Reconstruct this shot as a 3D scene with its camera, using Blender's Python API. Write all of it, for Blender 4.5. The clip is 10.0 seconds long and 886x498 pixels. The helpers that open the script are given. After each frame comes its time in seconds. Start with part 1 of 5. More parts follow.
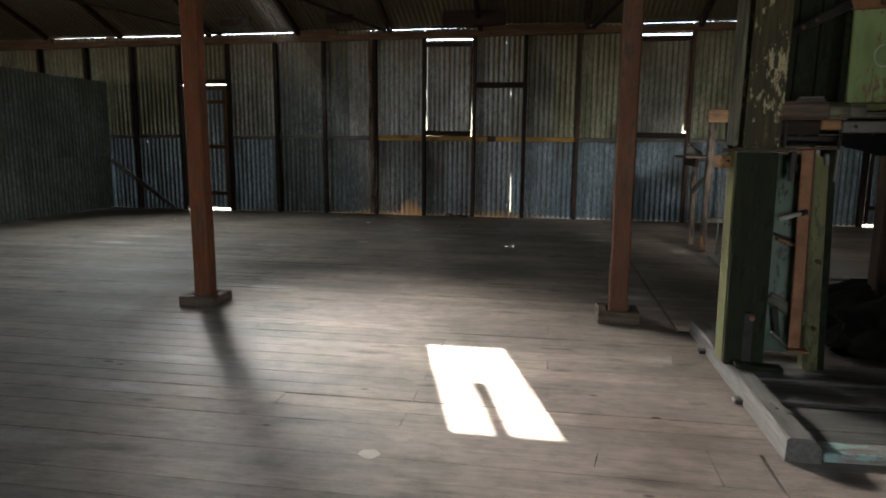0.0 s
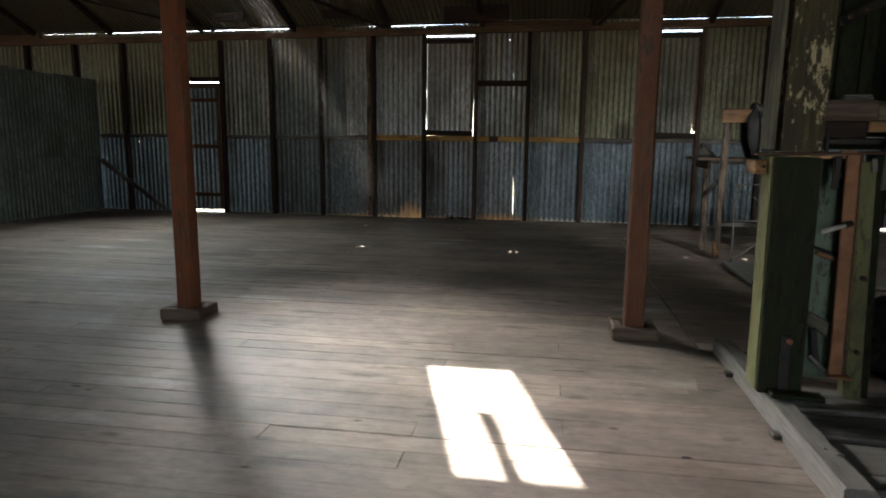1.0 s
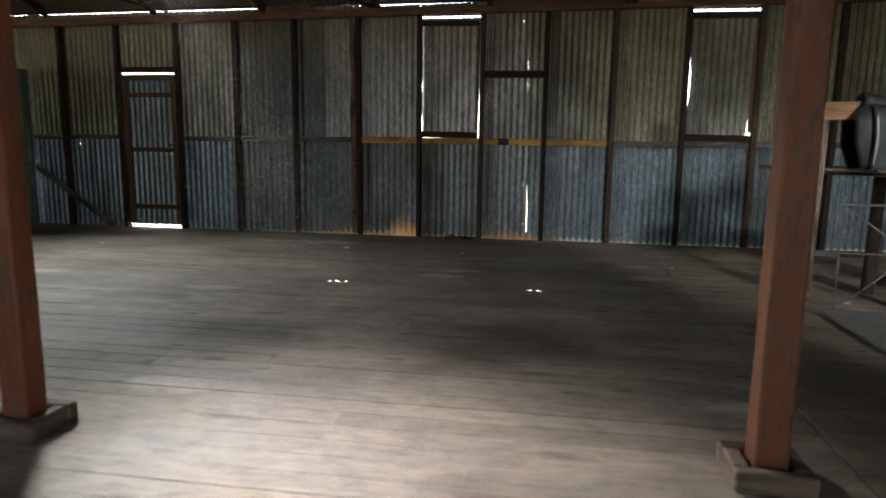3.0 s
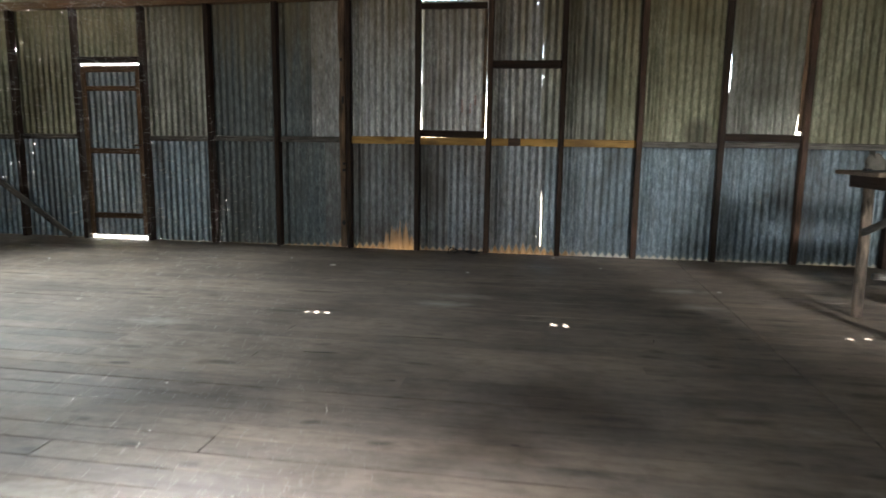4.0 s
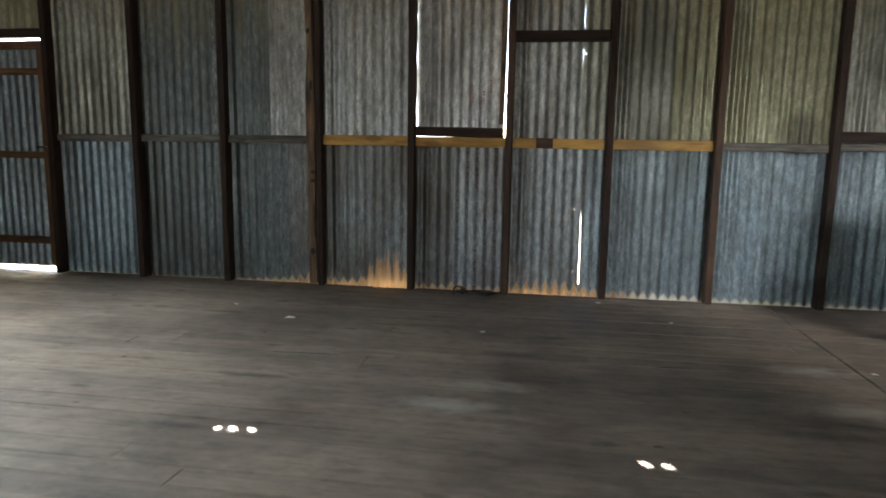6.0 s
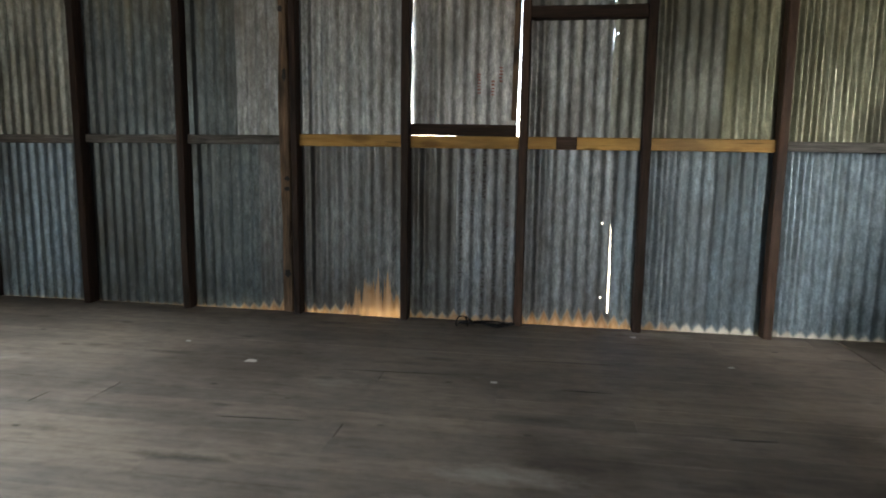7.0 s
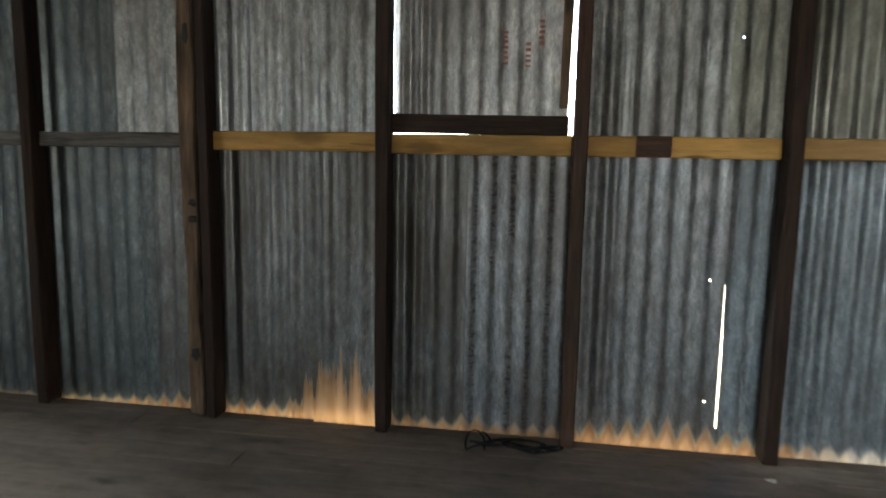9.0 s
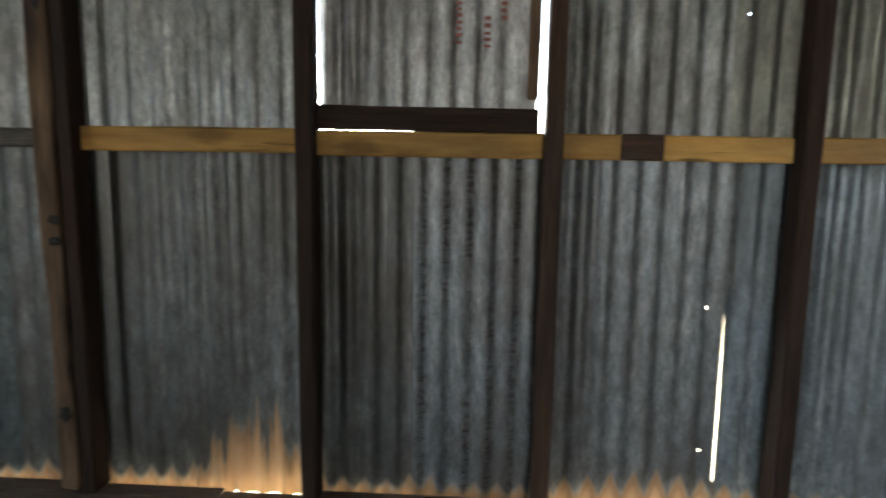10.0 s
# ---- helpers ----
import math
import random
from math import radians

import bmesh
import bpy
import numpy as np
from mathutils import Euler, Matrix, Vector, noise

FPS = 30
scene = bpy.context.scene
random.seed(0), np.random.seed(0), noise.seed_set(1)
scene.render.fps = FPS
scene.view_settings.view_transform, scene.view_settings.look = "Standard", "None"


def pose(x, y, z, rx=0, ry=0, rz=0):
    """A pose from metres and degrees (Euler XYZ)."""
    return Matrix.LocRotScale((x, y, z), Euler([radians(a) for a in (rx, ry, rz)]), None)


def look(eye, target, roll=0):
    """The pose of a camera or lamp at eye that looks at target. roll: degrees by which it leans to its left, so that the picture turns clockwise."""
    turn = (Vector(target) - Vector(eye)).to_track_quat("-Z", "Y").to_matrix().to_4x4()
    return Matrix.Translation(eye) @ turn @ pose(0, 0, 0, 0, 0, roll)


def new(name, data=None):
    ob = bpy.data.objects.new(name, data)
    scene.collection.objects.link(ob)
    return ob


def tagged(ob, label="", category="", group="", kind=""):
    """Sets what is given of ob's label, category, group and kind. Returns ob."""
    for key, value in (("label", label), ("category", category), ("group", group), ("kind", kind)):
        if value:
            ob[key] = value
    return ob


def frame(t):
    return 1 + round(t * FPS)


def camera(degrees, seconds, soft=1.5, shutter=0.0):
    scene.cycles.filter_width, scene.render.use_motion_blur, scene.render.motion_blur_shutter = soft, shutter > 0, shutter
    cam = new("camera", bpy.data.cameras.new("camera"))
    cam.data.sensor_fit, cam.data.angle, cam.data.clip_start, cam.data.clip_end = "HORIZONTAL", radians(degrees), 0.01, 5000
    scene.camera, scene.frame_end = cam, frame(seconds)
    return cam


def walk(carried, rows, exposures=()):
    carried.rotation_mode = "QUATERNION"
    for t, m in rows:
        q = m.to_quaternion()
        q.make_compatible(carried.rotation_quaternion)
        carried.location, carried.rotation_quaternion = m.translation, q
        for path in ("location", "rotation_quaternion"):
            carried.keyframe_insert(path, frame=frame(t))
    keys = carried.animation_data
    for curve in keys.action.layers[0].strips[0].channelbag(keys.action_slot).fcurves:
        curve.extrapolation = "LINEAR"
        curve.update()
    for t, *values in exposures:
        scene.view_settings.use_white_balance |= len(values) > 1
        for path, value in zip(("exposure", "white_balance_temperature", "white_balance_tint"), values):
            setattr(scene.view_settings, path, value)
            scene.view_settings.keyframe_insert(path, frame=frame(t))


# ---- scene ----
cam = camera(68.5, 10.0, soft=1.8, shutter=0.5)
PATH = [
    (0, (0.166, 0.037, 1.159), (-0.144, 1.986, 0.831), 0.5),
    (0.5, (0.139, 0.134, 1.165), (-0.169, 2.083, 0.834), 0.5),
    (1, (0.1, 0.36, 1.174), (-0.208, 2.309, 0.843), 0.6),
    (1.5, (0.04, 0.686, 1.177), (-0.266, 2.634, 0.847), 0.7),
    (2, (-0.024, 1.072, 1.181), (-0.329, 3.021, 0.852), 0.7),
    (2.5, (-0.078, 1.536, 1.179), (-0.386, 3.485, 0.853), 0.7),
    (4, (-0.343, 3.056, 1.149), (-0.65, 5.007, 0.835), 0.8),
    (4.5, (-0.426, 3.546, 1.157), (-0.734, 5.497, 0.842), 0.8),
    (5, (-0.514, 4.014, 1.14), (-0.818, 5.967, 0.832), 0.8),
    (5.5, (-0.594, 4.458, 1.142), (-0.898, 6.411, 0.834), 0.9),
    (7, (-0.795, 5.79, 1.099), (-1.11, 7.745, 0.818), 0.8),
    (7.5, (-0.863, 6.215, 1.123), (-1.178, 8.169, 0.834), 0.8),
    (8, (-0.93, 6.647, 1.117), (-1.245, 8.602, 0.838), 1.0),
    (8.5, (-1.002, 7.054, 1.1), (-1.317, 9.012, 0.84), 1.0),
    (9, (-1.072, 7.469, 1.12), (-1.391, 9.426, 0.858), 1.0),
    (9.5, (-1.153, 7.834, 1.132), (-1.458, 9.794, 0.876), 1.0),
    (9.7, (-1.17, 7.918, 1.149), (-1.428, 9.883, 0.88), 0.9),
    (9.8, (-1.155, 7.955, 1.167), (-1.393, 9.919, 0.879), 0.8),
    (9.9, (-1.168, 7.986, 1.183), (-1.352, 9.954, 0.878), 0.7),
    (10, (-1.185, 7.989, 1.167), (-1.298, 9.964, 0.876), 0.9),
]
walk(cam, [(t, look(eye, target, roll)) for t, eye, target, roll in PATH], exposures=[(0.0, 3.76), (1.0, 3.66), (2.0, 3.55), (2.5, 3.72), (2.7, 3.9), (4.0, 4.88), (5.0, 5.08), (7.0, 5.14), (8.0, 5.20), (10.0, 5.16)])

# ---------- world, sun and the lamps added for unseen openings ---
SUN_FROM = Vector((-0.575, 0.545, 0.61)).normalized()
world = bpy.data.worlds.new("world")
scene.world = world
world.use_nodes = True
wn = world.node_tree.nodes
sky = wn.new("ShaderNodeTexSky")
sky.sky_type = "NISHITA"
sky.sun_disc = False
sky.sun_elevation = math.asin(SUN_FROM.z)
sky.sun_rotation = math.atan2(SUN_FROM.x, SUN_FROM.y)
wn["Background"].inputs["Strength"].default_value = 0.075
world.node_tree.links.new(sky.outputs["Color"], wn["Background"].inputs["Color"])

sun = new("sun", bpy.data.lights.new("sun", "SUN"))
sun.data.energy, sun.data.angle, sun.data.color = 5.0, radians(0.30), (1.0, 0.95, 0.88)
sun.matrix_world = look((0, 0, 20), Vector((0, 0, 20)) - SUN_FROM)


def opening_light(name, eye, target, wide, high, power, colour):
    lamp = new(name, bpy.data.lights.new(name, "AREA"))
    lamp.data.shape, lamp.data.size, lamp.data.size_y = "RECTANGLE", wide, high
    lamp.data.energy, lamp.data.color = power, colour
    lamp.matrix_world = look(eye, target)
    return lamp


# building: north wall at NORTH, ridge parallel to x, eaves at both long sides
WEST, EAST, SOUTH, NORTH = -10.0, 9.0, -3.0, 10.09
EAVE, PITCH, RIDGE_Y = 2.86, 0.40, 3.55
PITCH_DEG = math.degrees(math.atan(PITCH))


def roof_z(y):
    return EAVE + PITCH * (NORTH - max(y, 2 * RIDGE_Y - y))


# lamps under the closed roof stand in for unseen skylights guessed from shadows
SKYLIGHTS = [((-4.39, 8.21), (0.48, 2.60, 0.0), 1.3, 1.5, 4.0, 23, (1.0, 0.97, 0.93)),
             ((-5.6, 8.5), (-3.7, 6.3, 0.0), 0.9, 1.6, 4.4, 98, (0.92, 1.0, 1.0)),
             ((3.6, 0.1), (1.9, 9.6, 0.4), 0.7, 1.0, 1.5, 30, (1.0, 0.99, 0.94))]
for (x, y), aim, wide, high, power, spread, tint in SKYLIGHTS:
    glow = opening_light("unseen_skylight_lamp", Vector((x, y, roof_z(y) - 0.12)), aim, wide, high, power, tint)
    glow.data.spread = radians(spread)
# fill lamps in added, unseen doorways, set to match the walls' brightness
opening_light("unseen_doorway_fill", (4.30, SOUTH + 0.02, 1.1), (2.0, 7.0, 0.5), 0.7, 1.9, 4.2, (1.0, 1.0, 0.93))
opening_light("unseen_doorway_fill", (WEST + 0.02, 3.6, 1.3), (-6.3, 6.8, 0.6), 2.4, 2.5, 2.8, (0.88, 0.94, 1.0))
opening_light("unseen_doorway_fill", (1.4, SOUTH + 0.02, 1.3), (-1.4, 8.0, 1.1), 1.2, 2.4, 4.0, (1.0, 0.96, 0.95))


# ---------- materials ----------
def material(name):
    m = bpy.data.materials.new(name)
    m.use_nodes = True
    t = m.node_tree
    return m, t, t.nodes, t.links, t.nodes["Principled BSDF"]


def ramp(nodes, stops):
    r = nodes.new("ShaderNodeValToRGB")
    e = r.color_ramp.elements
    while len(e) < len(stops):
        e.new(0.5)
    for i, (p, c) in enumerate(stops):
        e[i].position = p
        e[i].color = (c, c, c, 1) if isinstance(c, (int, float)) else (*c, 1)
    return r


def mix(nodes, links, fac, a, b, blend="MIX"):
    n = nodes.new("ShaderNodeMix")
    n.data_type, n.blend_type = "RGBA", blend
    for socket, v in ((n.inputs[0], fac), (n.inputs[6], a), (n.inputs[7], b)):
        if isinstance(v, (int, float)):
            socket.default_value = v
        elif isinstance(v, tuple):
            socket.default_value = (*v, 1)
        else:
            links.new(v, socket)
    return n.outputs[2]


def calc(nodes, links, op, a, b=None, clamp=False):
    n = nodes.new("ShaderNodeMath")
    n.operation, n.use_clamp = op, clamp
    for socket, v in zip(n.inputs, (a, b)):
        if v is None:
            continue
        if isinstance(v, (int, float)):
            socket.default_value = v
        else:
            links.new(v, socket)
    return n.outputs[0]


def place(nodes, links, scale=(1, 1, 1), shift=True, world_space=False):
    """Texture space: world or object position, stretched; each object shifted by its own random amount."""
    if world_space:
        src = nodes.new("ShaderNodeNewGeometry").outputs["Position"]
    else:
        src = nodes.new("ShaderNodeTexCoord").outputs["Object"]
    mp = nodes.new("ShaderNodeMapping")
    links.new(src, mp.inputs["Vector"])
    mp.inputs["Scale"].default_value = scale
    if shift:
        info = nodes.new("ShaderNodeObjectInfo")
        c = nodes.new("ShaderNodeCombineXYZ")
        for i, k in enumerate((37.0, 91.0, 53.0)):
            links.new(calc(nodes, links, "MULTIPLY", info.outputs["Random"], k), c.inputs[i])
        links.new(c.outputs[0], mp.inputs["Location"])
    return mp.outputs["Vector"]


def noise_tex(nodes, links, vec, scale, detail=4.0, rough=0.6):
    n = nodes.new("ShaderNodeTexNoise")
    n.inputs["Scale"].default_value, n.inputs["Detail"].default_value, n.inputs["Roughness"].default_value = scale, detail, rough
    links.new(vec, n.inputs["Vector"])
    return n.outputs["Fac"]


def bump(nodes, links, height, strength, distance, bsdf):
    b = nodes.new("ShaderNodeBump")
    b.inputs["Strength"].default_value, b.inputs["Distance"].default_value = strength, distance
    links.new(height, b.inputs["Height"])
    links.new(b.outputs["Normal"], bsdf.inputs["Normal"])


def timber_material(name, dark, light, grain=(2.0, 30.0, 30.0), rough=0.75, dirt=0.5, paint=None, paint_wear=0.5, vary=0.25, gloss=0.3, chip=5.0, knots=0.0, patch=0.0, cracks=0.0):
    """Sawn timber: grain along the object's x, blotches, dirt, and old paint where given."""
    m, t, nodes, links, bsdf = material(name)
    fine = noise_tex(nodes, links, place(nodes, links, grain), 2.2, 6, 0.65)
    wide = noise_tex(nodes, links, place(nodes, links, (1.2, 5, 5)), 1.6, 4, 0.6)
    r = ramp(nodes, [(0.30, dark), (0.72, light)])
    links.new(fine, r.inputs[0])
    stain = ramp(nodes, [(0.35, 1.0 - dirt), (0.65, 1.0)])
    links.new(wide, stain.inputs[0])
    col = mix(nodes, links, 1.0, r.outputs[0], stain.outputs[0], "MULTIPLY")
    info = nodes.new("ShaderNodeObjectInfo")
    tone = ramp(nodes, [(0.0, 1.0 - vary), (1.0, 1.0)])
    links.new(info.outputs["Random"], tone.inputs[0])
    col = mix(nodes, links, 1.0, col, tone.outputs[0], "MULTIPLY")
    if paint:
        chips = noise_tex(nodes, links, place(nodes, links, (1.5, 4, 4)), chip, 9, 0.72)
        if patch:
            flake = noise_tex(nodes, links, place(nodes, links, (1.0, 1.6, 1.6)), 2.2, 3, 0.5)
            chips = calc(nodes, links, "ADD", chips, calc(nodes, links, "MULTIPLY", calc(nodes, links, "SUBTRACT", flake, 0.5), patch))
        mask = ramp(nodes, [(paint_wear - 0.02, 0.0), (paint_wear + 0.03, 1.0)])
        links.new(chips, mask.inputs[0])
        tint = noise_tex(nodes, links, place(nodes, links, (1, 3, 3)), 3.0, 5, 0.6)
        pr = ramp(nodes, [(0.3, tuple(0.6 * c for c in paint)), (0.7, paint)])
        links.new(tint, pr.inputs[0])
        col = mix(nodes, links, mask.outputs[0], col, pr.outputs[0])
    if knots:
        cell = nodes.new("ShaderNodeTexVoronoi")
        cell.inputs["Scale"].default_value = 1.0
        links.new(place(nodes, links, (3.8, 8, 8)), cell.inputs["Vector"])
        rim = calc(nodes, links, "ADD", cell.outputs["Distance"], calc(nodes, links, "MULTIPLY", calc(nodes, links, "SUBTRACT", fine, 0.5), 0.35))
        kr = ramp(nodes, [(0.14, knots), (0.30, 0.0)])
        links.new(rim, kr.inputs[0])
        col = mix(nodes, links, kr.outputs[0], col, tuple(0.30 * c for c in dark))
    if cracks:
        split = noise_tex(nodes, links, place(nodes, links, (2.4, 44, 44)), 1.0, 3, 0.55)
        cr = ramp(nodes, [(0.66, 0.0), (0.72, cracks)])
        links.new(split, cr.inputs[0])
        col = mix(nodes, links, cr.outputs[0], col, tuple(0.16 * c for c in dark))
    links.new(col, bsdf.inputs["Base Color"])
    rr = ramp(nodes, [(0.2, rough - 0.15), (0.8, min(1.0, rough + 0.12))])
    links.new(wide, rr.inputs[0])
    links.new(rr.outputs[0], bsdf.inputs["Roughness"])
    bsdf.inputs["Specular IOR Level"].default_value = gloss
    bump(nodes, links, fine, 0.5, 0.004, bsdf)
    return m


def iron_material(name, tint, stain=(0.10, 0.085, 0.065), stain_amount=0.45, metal=0.60, rough=0.33, streak_light=(0.62, 0.66, 0.70), rust=0.0, marks=False, soot=False, bloom=0.6):
    """Galvanised corrugated iron: spangle, vertical streaks of zinc bloom, dull stains, rust and painted-in daylight
    along the bottom edge.
    """
    m, t, nodes, links, bsdf = material(name)
    streak = noise_tex(nodes, links, place(nodes, links, (19, 19, 0.7)), 1.0, 4, 0.6)
    blot = noise_tex(nodes, links, place(nodes, links, (2.2, 2.2, 1.1)), 1.0, 5, 0.62)
    pit = noise_tex(nodes, links, place(nodes, links, (60, 60, 22)), 1.0, 4, 0.7)
    sp = nodes.new("ShaderNodeTexVoronoi")
    sp.inputs["Scale"].default_value = 130.0
    links.new(place(nodes, links, (1, 1, 0.6)), sp.inputs["Vector"])
    base = ramp(nodes, [(0.0, tuple(0.8 * c for c in tint)), (1.0, tuple(1.15 * c for c in tint))])
    links.new(sp.outputs["Color"], base.inputs[0])
    sm = ramp(nodes, [(0.49, 0.0), (0.72, 1.0)])
    links.new(streak, sm.inputs[0])
    pm = ramp(nodes, [(0.40, 0.0), (0.66, 1.0)])
    links.new(pit, pm.inputs[0])
    fac = calc(nodes, links, "MULTIPLY", sm.outputs[0], pm.outputs[0])
    # the bloom sits on the crests, in broken flecks
    wave = nodes.new("ShaderNodeMath")
    wave.operation = "PINGPONG"
    along_x = nodes.new("ShaderNodeSeparateXYZ")
    links.new(nodes.new("ShaderNodeTexCoord").outputs["Object"], along_x.inputs[0])
    links.new(calc(nodes, links, "ADD", along_x.outputs["X"], 0.01905), wave.inputs[0])
    wave.inputs[1].default_value = 0.0381
    crest = ramp(nodes, [(0.25, 0.35), (0.8, 1.0)])
    links.new(calc(nodes, links, "DIVIDE", wave.outputs[0], 0.0381), crest.inputs[0])
    fac = calc(nodes, links, "MULTIPLY", fac, crest.outputs[0])
    fac = calc(nodes, links, "MULTIPLY", fac, bloom, clamp=True)
    col = mix(nodes, links, fac, base.outputs[0], streak_light)
    fleck = noise_tex(nodes, links, place(nodes, links, (34, 34, 12)), 1.0, 5, 0.7)
    fr = ramp(nodes, [(0.34, (0.62, 0.62, 0.62)), (0.50, (0.98, 0.98, 0.98)), (0.68, (1.50, 1.50, 1.50))])
    links.new(fleck, fr.inputs[0])
    col = mix(nodes, links, 1.0, col, fr.outputs[0], "MULTIPLY")
    bm_ = ramp(nodes, [(0.62 - 0.5 * stain_amount, 0.0), (0.80 - 0.3 * stain_amount, 0.85)])
    links.new(blot, bm_.inputs[0])
    col = mix(nodes, links, bm_.outputs[0], col, stain)
    # brown eave stains; the olive light on the upper wall is tinted in too
    up = nodes.new("ShaderNodeSeparateXYZ")
    links.new(nodes.new("ShaderNodeNewGeometry").outputs["Position"], up.inputs[0])
    runs = noise_tex(nodes, links, place(nodes, links, (9, 9, 0.35), world_space=True, shift=False), 1.0, 4, 0.6)
    reach = calc(nodes, links, "ADD", calc(nodes, links, "MULTIPLY", calc(nodes, links, "SUBTRACT", up.outputs["Z"], 1.75), 0.75), calc(nodes, links, "MULTIPLY", calc(nodes, links, "SUBTRACT", runs, 0.5), 1.6))
    eave_tint = ramp(nodes, [(0.10, 0.0), (0.85, 0.62)])
    links.new(reach, eave_tint.inputs[0])
    col = mix(nodes, links, eave_tint.outputs[0], col, (0.185, 0.148, 0.075))
    rough_r = ramp(nodes, [(0.3, rough), (0.75, rough + 0.28)])
    links.new(streak, rough_r.inputs[0])
    rough_out, metal_out = rough_r.outputs[0], None
    if soot:
        # a sooty smudge round one nogging's end
        ps = nodes.new("ShaderNodeSeparateXYZ")
        links.new(nodes.new("ShaderNodeNewGeometry").outputs["Position"], ps.inputs[0])
        sx = calc(nodes, links, "MULTIPLY", calc(nodes, links, "ADD", ps.outputs["X"], -1.15), 4.2)
        sz = calc(nodes, links, "MULTIPLY", calc(nodes, links, "ADD", ps.outputs["Z"], -1.30), 4.0)
        d2 = calc(nodes, links, "ADD", calc(nodes, links, "MULTIPLY", sx, sx), calc(nodes, links, "MULTIPLY", sz, sz))
        d2 = calc(nodes, links, "ADD", d2, calc(nodes, links, "MULTIPLY", blot, 0.8))
        sf = ramp(nodes, [(0.25, 0.85), (1.0, 0.0)])
        links.new(d2, sf.inputs[0])
        col = mix(nodes, links, sf.outputs[0], col, (0.022, 0.020, 0.018))
    if marks:
        # faded stencil bars in columns down the ridges
        pm_ = nodes.new("ShaderNodeSeparateXYZ")
        links.new(nodes.new("ShaderNodeNewGeometry").outputs["Position"], pm_.inputs[0])
        saw = nodes.new("ShaderNodeMath")
        saw.operation = "PINGPONG"
        links.new(pm_.outputs["X"], saw.inputs[0])
        saw.inputs[1].default_value = 0.0381
        near = calc(nodes, links, "LESS_THAN", saw.outputs[0], 0.012)
        dash = noise_tex(nodes, links, place(nodes, links, (26, 26, 95), world_space=True, shift=False), 1.0, 2, 0.5)
        dr = ramp(nodes, [(0.50, 0.0), (0.62, 0.6)])
        links.new(dash, dr.inputs[0])
        reach = noise_tex(nodes, links, place(nodes, links, (9, 9, 2.0), world_space=True, shift=False), 1.0, 2, 0.5)
        rr2 = ramp(nodes, [(0.36, 0.0), (0.48, 1.0)])
        links.new(reach, rr2.inputs[0])
        f = calc(nodes, links, "MULTIPLY", calc(nodes, links, "MULTIPLY", near, dr.outputs[0]), rr2.outputs[0])
        # only on the part that was stencilled
        f = calc(nodes, links, "MULTIPLY", f, calc(nodes, links, "LESS_THAN", pm_.outputs["X"], -0.985))
        col = mix(nodes, links, f, col, (0.05, 0.028, 0.025))
    if rust:
        pos = nodes.new("ShaderNodeSeparateXYZ")
        links.new(nodes.new("ShaderNodeNewGeometry").outputs["Position"], pos.inputs[0])
        tri = nodes.new("ShaderNodeMath")
        tri.operation = "PINGPONG"
        links.new(pos.outputs["X"], tri.inputs[0])
        tri.inputs[1].default_value = 0.0381
        # how high the rust, and the leaked daylight painted with it, climbs the wall
        climb = ramp(nodes, [((x + 4.0) / 6.0, h * 5.0) for x, h in ((-4.0, .012), (-3.15, .022), (-2.85, .045), (-2.58, .10), (-2.46, .06), (-2.15, .07), (-2.04, .15), (-1.84, .16),
                                                                       (-1.76, .05), (-1.46, .045), (-1.37, .085), (-1.30, .045), (-1.0, .05), (-0.92, .075), (-0.56, .115), (-0.40, .085), (-0.24, .06), (0.05, .055), (0.5, .045), (1.2, .032))])
        links.new(calc(nodes, links, "DIVIDE", calc(nodes, links, "ADD", pos.outputs["X"], 4.0), 6.0), climb.inputs[0])
        rag = noise_tex(nodes, links, place(nodes, links, (60, 60, 12), world_space=True, shift=False), 1.0, 4, 0.7)
        tooth = calc(nodes, links, "ADD", calc(nodes, links, "MULTIPLY", tri.outputs[0], 0.85 / 0.0381), 0.35)
        high = calc(nodes, links, "MULTIPLY", calc(nodes, links, "MULTIPLY", climb.outputs[0], 0.2), tooth)
        high = calc(nodes, links, "ADD", high, calc(nodes, links, "MULTIPLY", calc(nodes, links, "SUBTRACT", rag, 0.5), 0.035))
        # one bay has tall streaks, rust with leaked light painted in
        off = calc(nodes, links, "ABSOLUTE", calc(nodes, links, "ADD", pos.outputs["X"], 1.95))
        bay = calc(nodes, links, "SUBTRACT", 1.0, calc(nodes, links, "MULTIPLY", off, 4.0), clamp=True)
        tall = noise_tex(nodes, links, place(nodes, links, (46, 46, 0.5), world_space=True, shift=False), 1.0, 3, 0.6)
        tr = ramp(nodes, [(0.36, 0.05), (0.66, 1.0)])
        links.new(tall, tr.inputs[0])
        high = calc(nodes, links, "ADD", high, calc(nodes, links, "MULTIPLY", calc(nodes, links, "MULTIPLY", bay, tr.outputs[0]), 0.24))
        edge = calc(nodes, links, "SUBTRACT", high, pos.outputs["Z"])
        mask = calc(nodes, links, "MULTIPLY", edge, 40.0 * rust, clamp=True)
        # rust colours, pale at the teeth and brighter at the foot for leaked daylight
        rc = ramp(nodes, [(0.0, (0.50, 0.45, 0.38)), (0.22, (0.40, 0.29, 0.19)), (0.55, (0.36, 0.21, 0.11)), (1.0, (0.50, 0.32, 0.18))])
        deep = calc(nodes, links, "MULTIPLY", edge, 11.0)
        links.new(calc(nodes, links, "ADD", deep, calc(nodes, links, "MULTIPLY", calc(nodes, links, "SUBTRACT", rag, 0.5), 0.8)), rc.inputs[0])
